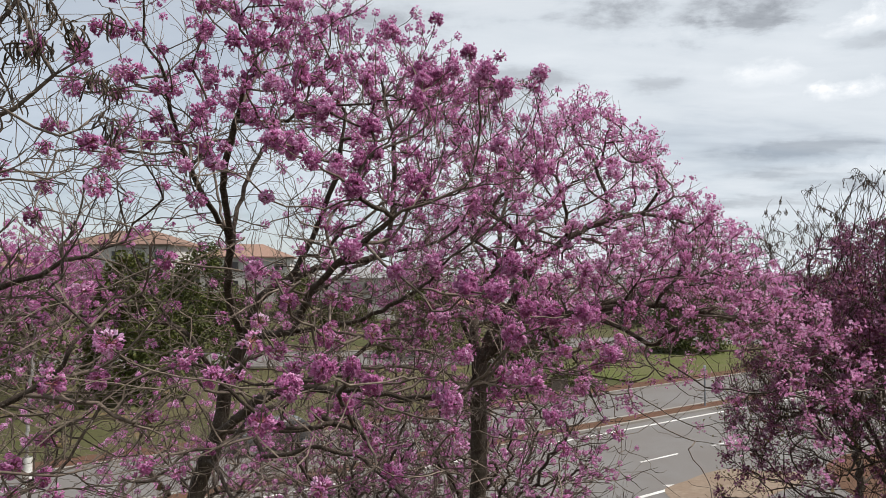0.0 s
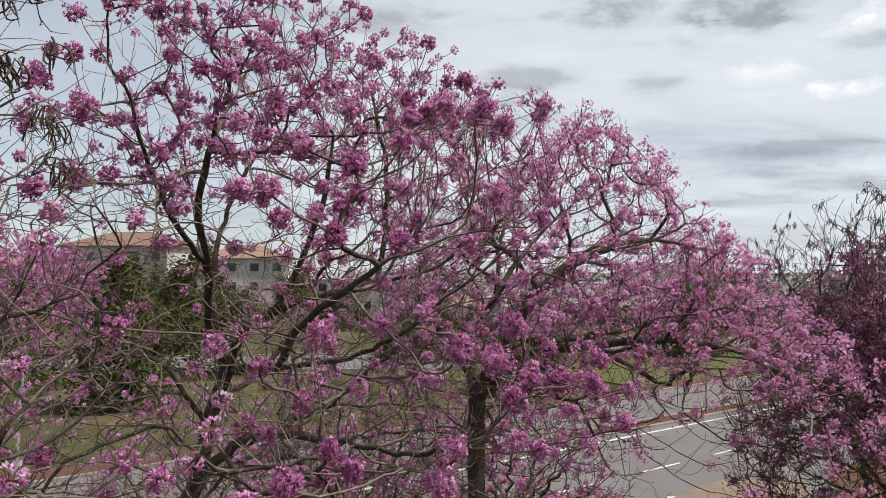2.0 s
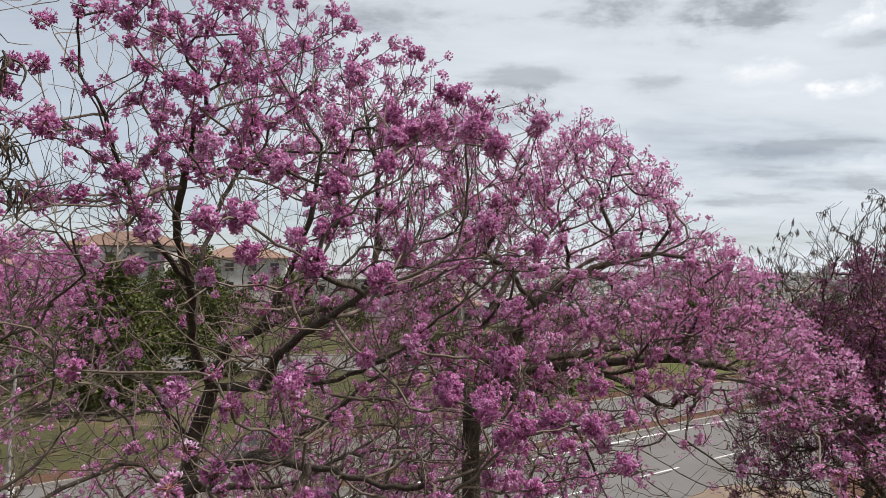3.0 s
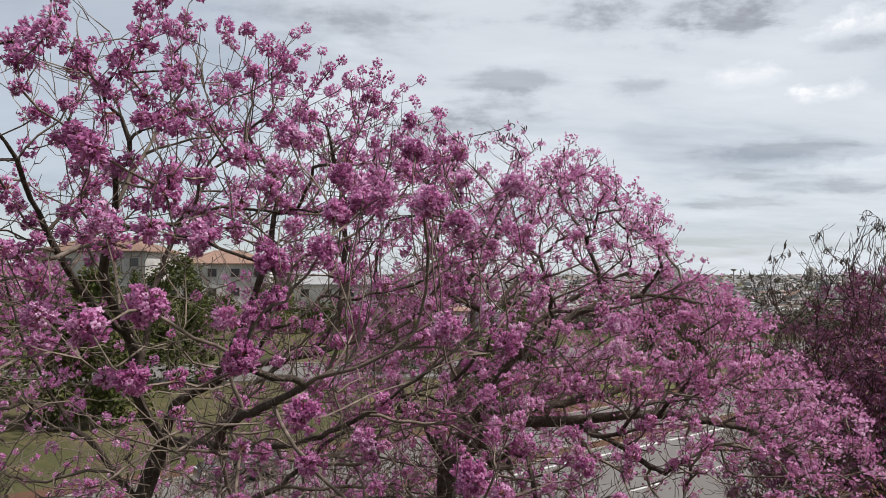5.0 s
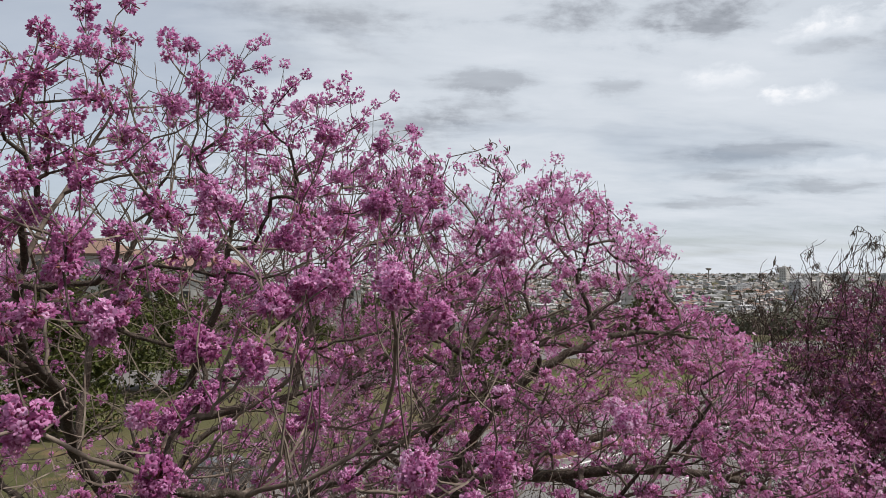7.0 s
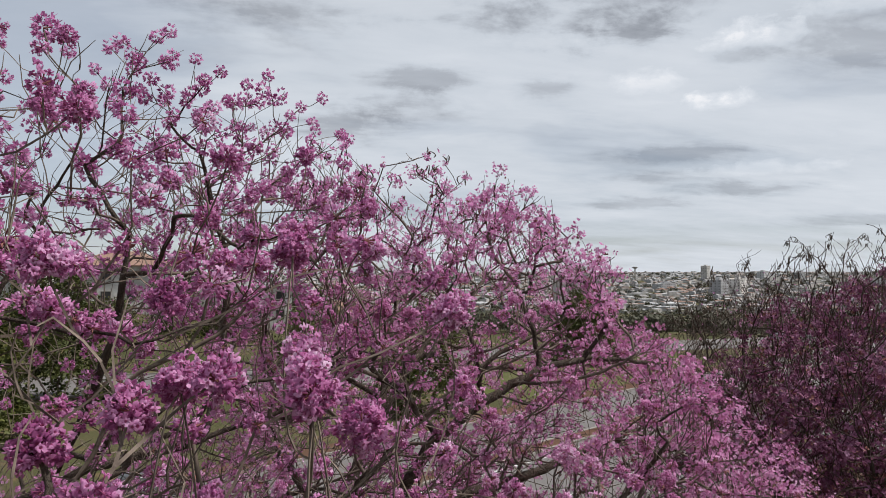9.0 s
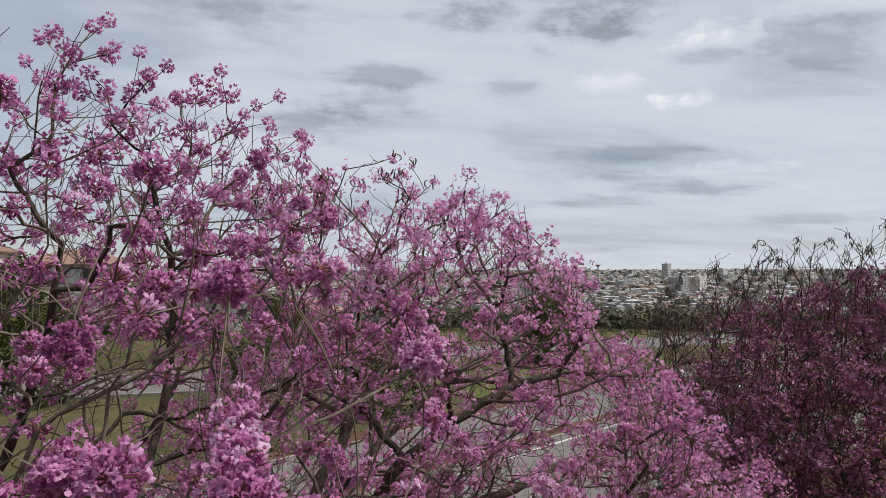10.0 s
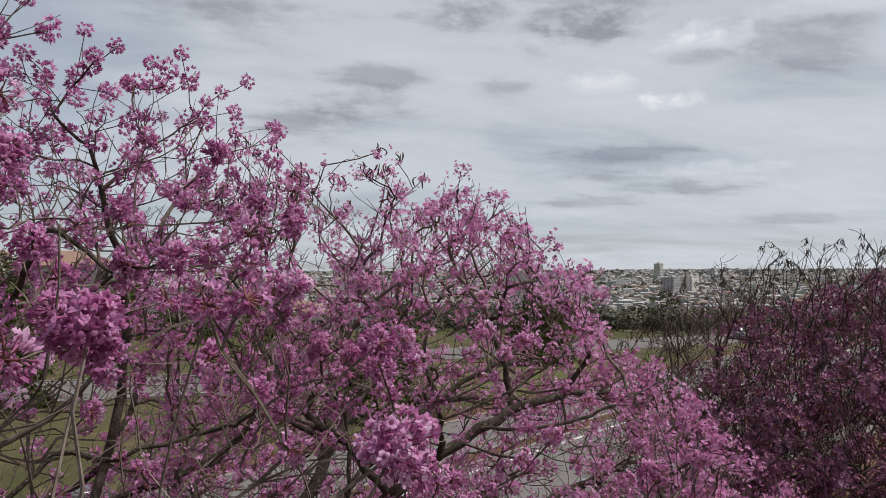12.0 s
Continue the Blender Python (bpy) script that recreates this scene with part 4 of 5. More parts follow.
far_bloom(-5.2, 15.2, 6.7, 2.6, 21, 480, 0.0, 3000, (0.55, 1.0), label="lower tree in pink bloom on the verge behind")
far_bloom(1.8, 18.5, 6.0, 2.8, 22, 320, label="lower reddish-pink blooming tree beside the road")
far_bloom(-25.5, 43.0, 11.2, 5.5, 23, 1100, small=(1.5, 2.4))
far_bloom(-34.0, 62.0, 11.0, 6.0, 25, 700, small=(1.5, 2.4))
far_bloom(-1.6, 12.2, 8.3, 2.2, 29, 300, 0.0, 2400, (0.5, 0.9), TWIG, label="tangled leafless tree with few pink flowers")
far_bloom(0.9, 13.4, 8.2, 3.0, 30, 420, 0.0, 2600, (0.5, 0.9), TWIG, label="tangled leafless tree with few pink flowers")
far_bloom(12.7, 21.6, 9.6, 3.9, 44, 800, 0.0, 13000, (0.25, 0.45), label="bare brown tangled tree with few flowers")
far_bloom(-0.6, 12.8, 6.9, 2.8, 27, 330, 0.0, 2500, (0.55, 0.95), label="lower reddish-pink blooming tree beside the road")
far_bloom(-2.4, 15.2, 6.7, 2.4, 26, 280, 0.0, 2500, (0.55, 1.0), label="lower tree in pink bloom on the verge behind")
far_bloom(-11.5, 19.5, 6.4, 2.8, 28, 130, 0.0, 900, label="lower tree in pink bloom on the verge behind")
far_bloom(-15.0, 60.0, 8.2, 4.0, 24, 300)


def green_tree(x, y, top, radius, seed, clumps, base=0.0, trunk=0.3, label="dense dark-green round tree on the grass", lime=False):
    """A leafy tree: trunk, limbs and a crown of leaf clumps with gaps."""
    sk = Branches(seed, 0.05)
    h = top - base
    r = np.random.default_rng(seed)
    sk.limb((x, y, base), (x + 0.1, y, base + 0.5 * trunk * h), (x, y, base + trunk * h))
    for k in range(6):
        a = 2 * math.pi * k / 6 + seed
        c, s = math.cos(a), math.sin(a)
        sk.limb((x, y, base + trunk * h), (x + 0.35 * radius * c, y + 0.35 * radius * s, base + 0.55 * h), (x + 0.6 * radius * c, y + 0.6 * radius * s, base + 0.75 * h))
    t = dome(r, clumps, (x, y, base + (trunk + 0.2) * h), (radius, radius, (0.8 - trunk) * h), 2.4, 0.8, 0.7, 0.2)
    sk.reach(t)
    tree = tagged(new("leafy_tree"), label, "tree")
    tree.location = (x, y, base)
    root = np.array((x, y, base))
    chains = [(p - root, q) for p, q in sk.tubes(0.012, 0.42, 0.25)]
    child("trunk", tube_mesh("trunk", chains[:1], 8, BARK), tree)
    for c in chains[1:9]:
        child("limb", tube_mesh("limb", [c], 6, BARK), tree)
    tagged(child("twig_growth", tube_mesh("twig_growth", chains[9:], 4, BARK), tree), kind="stuff")
    per = 52
    lv, lq = leaf_form(0.36, 0.19)
    at = np.repeat(t - root, per, axis=0) + r.normal(0, 0.055 * radius + 0.12, (clumps * per, 3))
    m = np.concatenate([turns(len(at), r, r.normal(size=at.shape) + (0, 0, 0.9), (0.7, 1.4)), at[:, :, None]], axis=2)
    vv, ff, ii = scatter(lv, [lq], [np.zeros(len(lq), int)], m)
    tagged(child("crown", mesh_from("crown", vv, ff, [LEAF], ii), tree), kind="stuff")
    return tree


green_tree(-20.8, 46.2, 8.6, 3.2, 31, 190, trunk=0.20)
green_tree(-21.0, 60.0, 10.0, 3.7, 32, 170, trunk=0.2, label="tall dark-green tree beside the cross street")
green_tree(26.0, 74.0, 6.9, 3.6, 33, 260, trunk=0.3, label="dark rounded evergreen tree in the park")
green_tree(6.0, 52.0, 5.6, 3.4, 34, 130, trunk=0.2, label="low bushy green tree on the verge")
green_tree(-41.0, 88.0, 7.4, 4.0, 51, 110, 3.0, trunk=0.15, label="low bushy olive tree before the houses")
green_tree(-35.0, 91.0, 9.4, 4.2, 55, 120, 2.6, trunk=0.12, label="low bushy olive tree before the houses")
green_tree(-20.5, 97.0, 8.0, 3.8, 56, 110, 1.6, trunk=0.12, label="low bushy olive tree before the houses")
green_tree(-47.0, 90.0, 9.6, 4.0, 57, 110, 3.2, trunk=0.12, label="low bushy olive tree before the houses")
green_tree(-27.0, 92.0, 6.4, 3.6, 52, 100, 2.0, trunk=0.12, label="low bushy olive tree before the houses")
green_tree(-14.0, 99.0, 5.2, 4.2, 53, 110, 0.7, trunk=0.12, label="low bushy olive tree before the houses")
green_tree(-0.5, 108.0, 4.0, 4.0, 54, 110, -0.4, trunk=0.12, label="low bushy olive tree before the houses")
green_tree(-33.0, 52.0, 8.0, 5.0, 35, 150, trunk=0.2)
green_tree(12.5, 92.0, 6.0, 4.0, 36, 120, trunk=0.2)
green_tree(-2.0, 70.0, 7.0, 4.6, 37, 130, trunk=0.2)

# the pale trunk on the central reserve, lime-washed at its foot
sk = Branches(14, 0.03)
sk.limb((-16.2, 27.4, 0), (-16.2, 27.4, 3.0), (-16.0, 27.5, 6.0))
for k in range(5):
    a = 2 * math.pi * k / 5
    sk.limb((-16.0, 27.5, 4.4 + 0.3 * k), (-16.0 + 1.2 * math.cos(a), 27.5 + 1.2 * math.sin(a), 6.2 + 0.2 * k), (-16.0 + 2.2 * math.cos(a), 27.5 + 2.2 * math.sin(a), 7.4))
t = dome(np.random.default_rng(14), 140, (-16, 27.5, 6.0), (2.8, 2.8, 2.6), 2.0, 0.8)
sk.reach(t)
tree_w = flowering_tree("slim grey tree with a lime-washed trunk foot", sk, t[:20], np.tile((0, 0, 1.0), (20, 1)), (0, 0, 8), 0, COARSE, tip_radius=0.008, root=(-16.2, 27.4, 0), bark=PALE_BARK)
child("lime_wash", tube_mesh("lime_wash", [(np.array([(0, 0, 0.0), (0, 0, 0.6), (0, 0, 1.2)]), np.array((0.20, 0.185, 0.18)))], 14, LIME), tree_w, label="white lime-washed trunk foot")

# ---- ground, roads ----
HEAD = math.atan(0.68)
ROAD = Matrix.Rotation(HEAD, 4, "Z")     # local x runs along the avenue, local y across it


def step01(v, a, b):
    t = np.clip((v - a) / (b - a), 0, 1)
    return t * t * (3 - 2 * t)


def land(x, y):
    """Height of the ground: level by the avenue, a rise to the houses, a valley before the town."""
    left = step01(-x + 0.25 * y, 28, 70) * step01(y, 70, 105) * 6.5
    far = np.hypot(x, y)
    right = step01(np.arctan2(x, y), -0.25, 0.15)
    valley = -(26 * step01(far, 105, 330)) * (0.25 + 0.75 * right) * (1 - 0.9 * step01(far, 500, 1900))
    return left * (1 - step01(far, 180, 400)) + valley - 0.06


rad = np.concatenate([np.linspace(0, 120, 41), np.geomspace(126, 4500, 44)])
ang = np.linspace(0, 2 * math.pi, 121)[:-1]
gx, gy = np.outer(rad[1:], np.sin(ang)), np.outer(rad[1:], np.cos(ang))
pts = np.concatenate([[(0, 0, -0.06)], np.stack([gx, gy, land(gx, gy)], axis=2).reshape(-1, 3)])
i, j = np.meshgrid(np.arange(len(rad) - 2), np.arange(120), indexing="ij")
a, b_ = 1 + i * 120 + j, 1 + i * 120 + (j + 1) % 120
quads = np.stack([a, a + 120, b_ + 120, b_], axis=2).reshape(-1, 4)[:, ::-1]
fan = np.stack([np.zeros(120, int), 1 + np.arange(120), 1 + (np.arange(120) + 1) % 120], axis=1)[:, ::-1]
tagged(new("ground", mesh_from("ground", pts, [quads, fan], GROUND, smooth=True)), "dry patchy grass with bare earth", "ground", kind="structure")


def strip(name, u0, u1, v0, v1, z0, z1, mat, label, category="road", bend=0.0):
    """A slab along the avenue, in its own coordinates."""
    ob = new(name, box_mesh(name, mat, (u0, v0, z0, u1, v1, z1)))
    ob.matrix_basis = ROAD
    return tagged(ob, label, category, kind="structure")


strip("road_1", -110, 130, 13.0, 26.2, -0.05, 0.0, ASPHALT, "worn grey asphalt avenue carriageway")
strip("road_2", -110, 130, 27.6, 33.6, -0.05, 0.0, ASPHALT, "grey asphalt carriageway beyond the reserve")
strip("kerb_1", -110, 130, 26.2, 26.4, -0.05, 0.13, CONCRETE, "pale concrete kerb of the reserve", "kerb")
strip("kerb_2", -110, 130, 27.4, 27.6, -0.05, 0.13, CONCRETE, "pale concrete kerb of the reserve", "kerb")
strip("kerb_3", -110, 130, 33.6, 33.8, -0.05, 0.13, CONCRETE, "pale concrete kerb by the grass", "kerb")
strip("verge_2", -110, 130, 26.4, 27.4, -0.05, 0.11, RED_SOIL, "narrow bare-earth central reserve", "verge")
strip("pavement_2", -110, 130, 33.8, 35.4, -0.05, 0.10, RED_SOIL, "trodden earth footpath by the road", "pavement")
strip("verge", -110, 130, 10.0, 13.0, -0.05, 0.10, RED_SOIL, "bare reddish soil under the trees", "verge")
strip("edge_line", -110, 130, 25.42, 25.60, 0.0, 0.005, PAINT, "solid white edge line on asphalt", "road marking")
lane = box_mesh("lane_dash", PAINT, (-1.3, -0.06, 0.0, 1.3, 0.06, 0.005))
for k in range(-12, 14):
    ob = tagged(new("lane_dash", lane), "short white lane dash on asphalt", "road marking", "lane dashes", "structure")
    ob.matrix_basis = ROAD @ pose(5.2 * k, 20.8, 0)
strip("lawn", 42, 75, 35.4, 47.0, -0.05, 0.06, LAWN, "mown green lawn of the park", "lawn")
# washed-out sand and a worn arrow near the junction
bm = bmesh.new()
rim = []
for k in range(26):
    a = 2 * math.pi * k / 26
    r = 1 + 0.28 * noise.noise(Vector((math.cos(a) * 1.3, math.sin(a) * 1.3, 4.0)))
    rim.append(bm.verts.new((3.4 * r * math.cos(a), 1.7 * r * math.sin(a), 0.012)))
top = bm.verts.new((0, 0, 0.03))
for k in range(26):
    bm.faces.new((rim[k], rim[(k + 1) % 26], top))
sand = tagged(new("sand", finish("sand", bm, SAND, True)), "pale sand washed over the asphalt", "sand", kind="structure")
sand.matrix_basis = pose(11.4, 27.6, 0.0, 0, 0, 30)
bm = bmesh.new()
rim = []
for k in range(26):
    a = 2 * math.pi * k / 26
    r = 1 + 0.2 * noise.noise(Vector((math.cos(a) * 1.3, math.sin(a) * 1.3, 9.0)))
    rim.append(bm.verts.new((7.0 * r * math.cos(a), 2.9 * r * math.sin(a), 0.016)))
top = bm.verts.new((0, 0, 0.14))
for k in range(26):
    bm.faces.new((rim[k], rim[(k + 1) % 26], top))
spill = tagged(new("soil", finish("soil", bm, RED_SOIL, True)), "reddish soil heaped beside the asphalt", "soil", kind="structure")
spill.matrix_basis = ROAD @ pose(34.5, 13.2, 0.0)
bm = bmesh.new()
for quad in (((-1.6, -0.09), (0.4, -0.09), (0.4, 0.09), (-1.6, 0.09)), ((0.4, -0.5), (1.5, 0.0), (0.4, 0.5))):
    low = [bm.verts.new((x, y, 0.0)) for x, y in quad]
    high = [bm.verts.new((x, y, 0.005)) for x, y in quad]
    bm.faces.new(high)
    for k in range(len(quad)):
        bm.faces.new((low[k], low[(k + 1) % len(quad)], high[(k + 1) % len(quad)], high[k]))
arrow = tagged(new("road_arrow", finish("road_arrow", bm, PAINT)), "worn white arrow painted on asphalt", "road marking", kind="structure")
arrow.matrix_basis = ROAD @ pose(22.4, 17.6, 0.0)
# cross street far to the left
ob = tagged(new("road_3", box_mesh("road_3", ASPHALT, (-60, -5.5, -0.05, 40, 5.5, 0.0))), "grey asphalt cross street", "road", kind="structure")
ob.matrix_basis = pose(-30, 66, 0.0, 0, 0, 6)
for side in (-5.8, 5.5):
    ob = tagged(new("kerb_4", box_mesh("kerb_4", CONCRETE, (-60, side, -0.05, 40, side + 0.3, 0.12))), "pale kerb of the cross street", "kerb", kind="structure")
    ob.matrix_basis = pose(-30, 66, 0.0, 0, 0, 6)
ob = tagged(new("road_4", box_mesh("road_4", ASPHALT, (-30, -5, -0.05, 60, 5, 0.0))), "grey asphalt parking street behind the park", "road", kind="structure")
ob.matrix_basis = pose(40, 88, 0.0, 0, 0, 10)


# ---- cars ----
def car(paint, label):
    """A small parked car: body with wheel arches, glasshouse, lamps, wheels."""
    root = tagged(new("car"), label, "car")
    prof = [(-2.0, 0.32), (-2.02, 0.62), (-1.85, 0.92), (-1.0, 1.0), (0.95, 0.98), (1.75, 0.86), (2.02, 0.66), (2.03, 0.34)]
    bm = bmesh.new()
    rows = []
    for y, sx in ((-0.84, 0.97), (-0.80, 1.0), (0.80, 1.0), (0.84, 0.97)):
        rows.append([bm.verts.new((x * sx, y, z if abs(y) < 0.82 else 0.32 + (z - 0.32) * 0.9)) for x, z in prof])
    for r0, r1 in zip(rows, rows[1:]):
        for k in range(len(prof)):
            bm.faces.new((r0[k], r0[(k + 1) % len(prof)], r1[(k + 1) % len(prof)], r1[k]))
    bm.faces.new(rows[0]), bm.faces.new(rows[-1][::-1])
    bmesh.ops.bevel(bm, geom=bm.edges[:], offset=0.03, segments=2, affect="EDGES", profile=0.5)
    body = child("body", finish("body", bm, paint, True), root)
    for nm, lo, hi, mat, grow in (("cabin", 0.94, 1.38, GLASS, 0.0), ("roof", 1.36, 1.47, paint, 0.02)):
        bm = bmesh.new()
        a, b2 = ((-1.7, 1.0, 0.74), (-1.25, 0.35, 0.60)) if nm == "cabin" else ((-1.28, 0.40, 0.62), (-1.1, 0.2, 0.5))
        lower = [bm.verts.new(p) for p in ((a[0], -a[2], lo), (a[1], -a[2], lo), (a[1], a[2], lo), (a[0], a[2], lo))]
        upper = [bm.verts.new(p) for p in ((b2[0], -b2[2], hi), (b2[1], -b2[2], hi), (b2[1], b2[2], hi), (b2[0], b2[2], hi))]
        bm.faces.new(lower[::-1]), bm.faces.new(upper)
        for k in range(4):
            bm.faces.new((lower[k], lower[(k + 1) % 4], upper[(k + 1) % 4], upper[k]))
        bmesh.ops.bevel(bm, geom=bm.edges[:], offset=0.04, segments=2, affect="EDGES", profile=0.5)
        child(nm, finish(nm, bm, mat, True), root)
    bm = bmesh.new()
    bmesh.ops.create_cone(bm, cap_ends=True, segments=18, radius1=0.31, radius2=0.31, depth=0.2, matrix=Matrix.Rotation(math.pi / 2, 4, "X"))
    bmesh.ops.bevel(bm, geom=bm.edges[:], offset=0.03, segments=1, affect="EDGES", profile=0.5)
    tyre = finish("tyre", bm, RUBBER, True)
    bm = bmesh.new()
    bmesh.ops.create_cone(bm, cap_ends=True, segments=14, radius1=0.2, radius2=0.17, depth=0.22, matrix=Matrix.Rotation(math.pi / 2, 4, "X"))
    rim = finish("rim", bm, STEEL)
    for x in (-1.25, 1.28):
        for y in (-0.77, 0.77):
            w = child("wheel", tyre, root, pose(x, y, 0.31))
            child("rim", rim, w)
    lamp = box_mesh("headlight", LAMP_CLEAR, (-0.03, -0.16, -0.06, 0.03, 0.16, 0.06), bevel=0.015)
    tail = box_mesh("taillight", LAMP_RED, (-0.03, -0.13, -0.08, 0.03, 0.13, 0.08), bevel=0.015)
    for y in (-0.6, 0.6):
        child("headlight", lamp, root, pose(1.97, y, 0.68))
        child("taillight", tail, root, pose(-1.96, y, 0.74))
    return root


dark = car(CAR_DARK, "dark parked car on the far carriageway")
dark.matrix_basis = ROAD @ pose(12.1, 32.1, 0.0, 0, 0, 180)
white = car(CAR_WHITE, "white car on the far carriageway")
white.matrix_basis = pose(66, 92.6, 0, 0, 0, 100)
silver = car(CAR_SILVER, "silver car parked on the street behind the park")
silver.matrix_basis = pose(62, 92.0, 0, 0, 0, 98)

# a dark board on two legs at the roadside, and the street's pale posts
board = tagged(new("sign_board"), "small dark board on two legs beside the road", "sign")
board.matrix_basis = ROAD @ pose(33.0, 34.6, 0.1)
child("panel", box_mesh("panel", DARK_WOOD, (-0.75, -0.03, 0.35, 0.75, 0.03, 1.1), bevel=0.01), board)
for x in (-0.6, 0.6):
    child("leg", box_mesh("leg", STEEL, (x - 0.04, 0.03, 0, x + 0.04, 0.11, 1.0)), board)
post = tagged(new("marker_post"), "slim pale post on the central reserve", "post", "posts on the reserve")
child("shaft", tube_mesh("shaft", [(np.array([(0, 0, 0), (0, 0, 1.0), (0, 0, 2.4)]), np.array((0.06, 0.055, 0.05)))], 10, STEEL), post)
child("cap", box_mesh("cap", STEEL, (-0.12, -0.02, 2.1, 0.12, 0.02, 2.5), bevel=0.008), post)
post.matrix_basis = ROAD @ pose(38.0, 26.9, 0.1)


# ---- houses and the town ----
def house(w, d, h, roof_h, wall, roof, label, storeys=1, name="house"):
    """A house: walls, a hipped roof with eaves, windows with frames, a door."""
    root = tagged(new(name), label, "house")
    child("wall", box_mesh("wall", wall, (-w / 2, -d / 2, -1.5, w / 2, d / 2, h)), root)
    bm = bmesh.new()
    o = 0.5
    e = [bm.verts.new(p) for p in ((-w / 2 - o, -d / 2 - o, h), (w / 2 + o, -d / 2 - o, h), (w / 2 + o, d / 2 + o, h), (-w / 2 - o, d / 2 + o, h))]
    t = [bm.verts.new((v.co.x, v.co.y, h + 0.18)) for v in e]
    k = min(w, d) / 2
    r = [bm.verts.new((-w / 2 + k, 0, h + roof_h)), bm.verts.new((w / 2 - k + 0.01, 0, h + roof_h))]
    for q in ((e[3], e[2], e[1], e[0]), (e[0], e[1], t[1], t[0]), (e[1], e[2], t[2], t[1]), (e[2], e[3], t[3], t[2]), (e[3], e[0], t[0], t[3]), (t[0], t[1], r[1], r[0]), (t[2], t[3], r[0], r[1]), (t[1], t[2], r[1]), (t[3], t[0], r[0])):
        bm.faces.new(q)
    child("roof", finish("roof", bm, roof), root)
    frame_mesh = box_mesh("window", CONCRETE, (-0.65, -0.06, -0.62, 0.65, 0.0, -0.55), (-0.65, -0.06, 0.55, 0.65, 0.0, 0.62), (-0.65, -0.06, -0.55, -0.58, 0.0, 0.55), (0.58, -0.06, -0.55, 0.65, 0.0, 0.55))
    pane = box_mesh("pane", GLASS, (-0.58, -0.03, -0.55, 0.58, 0.0, 0.55))
    n = max(2, int(w / 3.2))
    for s in range(storeys):
        for i in range(n):
            x = -w / 2 + w * (i + 0.5) / n
            win = child("window", frame_mesh, root, pose(x, -d / 2 - 0.003, 1.6 + 2.8 * s))
            child("pane", pane, win)
    return root


def block(w, d, floors, wall, label, name="apartment_block"):
    """A flat-roofed block with rows of windows and a parapet."""
    root = tagged(new(name), label, "building")
    h = 3.0 * floors
    child("wall", box_mesh("wall", wall, (-w / 2, -d / 2, -6, w / 2, d / 2, h)), root)
    child("parapet", box_mesh("parapet", wall, (-w / 2 - 0.1, -d / 2 - 0.1, h, w / 2 + 0.1, -d / 2 + 0.2, h + 0.9), (-w / 2 - 0.1, d / 2 - 0.2, h, w / 2 + 0.1, d / 2 + 0.1, h + 0.9)), root)
    child("tank_house", box_mesh("tank_house", wall, (-w / 5, -d / 5, h, w / 5, d / 5, h + 2.6)), root)
    pane = box_mesh("window", GLASS, (-0.6, -0.06, -0.55, 0.6, 0.0, 0.55))
    n = max(2, int(w / 3.5))
    for s in range(floors):
        for i in range(n):
            child("window", pane, root, pose(-w / 2 + w * (i + 0.5) / n, -d / 2 - 0.003, 1.6 + 3.0 * s))
        for i in range(max(1, int(d / 4))):
            child("window", pane, root, pose(-w / 2 - 0.003, -d / 2 + d * (i + 0.5) / max(1, int(d / 4)), 1.6 + 3.0 * s, 0, 0, -90))
    return root


def put(ob, x, y, turn, lift=0.0):
    ob.matrix_basis = pose(x, y, float(land(np.float64(x), np.float64(y))) + lift, 0, 0, turn)
    return ob


# houses on the rise
near_houses = [
    (house(16, 10, 5.8, 2.4, PLASTER, TILE, "cream two-storey house with a terracotta roof", 2), -46, 104, -6),
    (house(13, 9, 5.6, 2.2, PLASTER, TILE, "beige house with a clay-tile roof on the rise", 2), -30, 108, 8),
    (house(15, 10, 3.2, 2.3, GREY_WALL, TILE, "low house with an orange clay-tile roof", 1), -63, 98, -12),
    (house(14, 9, 5.6, 2.0, PLASTER, GREY_ROOF, "pale house with a grey roof", 2), -14, 116, 4),
    (house(12, 9, 3.2, 2.0, PLASTER, TILE, "small cream house with clay tiles", 1), 1, 122, -5),
    (house(12, 9, 3.2, 1.8, GREY_WALL, GREY_ROOF, "low house with a grey fibre-cement roof", 1), 14, 128, 10),
]
for ob, x, y, turn in near_houses:
    put(ob, x, y, turn)
copy_thing(near_houses[0][0], pose(-80, 106, float(land(np.float64(-80), np.float64(106))), 0, 0, -20))
copy_thing(near_houses[1][0], pose(-56, 126, float(land(np.float64(-56), np.float64(126))), 0, 0, 12))
copy_thing(near_houses[2][0], pose(-36, 132, float(land(np.float64(-36), np.float64(132))), 0, 0, 5))

# the town across the valley
rng = np.random.default_rng(90)
kinds = [
    house(11, 9, 3.4, 2.0, PLASTER, TILE, "small town house with a clay-tile roof"),
    house(13, 9, 5.8, 1.6, GREY_WALL, GREY_ROOF, "pale two-storey town house with a grey roof", 2),
    house(22, 14, 5.0, 1.4, PLASTER, GREY_ROOF, "long pale hall with a grey roof"),
    house(12, 10, 4.2, 2.2, PLASTER, TILE, "white-walled house with a red-brown roof"),
]
homes = 0
while homes < 130:
    far = math.exp(rng.uniform(math.log(620), math.log(1700)))
    brg = rng.uniform(-0.3, 0.85)
    x, y = far * math.sin(brg), far * math.cos(brg)
    m_ = pose(x, y, float(land(np.float64(x), np.float64(y))), 0, 0, rng.uniform(-10, 60))
    if homes < len(kinds):
        kinds[homes].matrix_basis = m_
    else:
        tagged(copy_thing(kinds[int(rng.integers(4))], m_), group="town houses")
    homes += 1
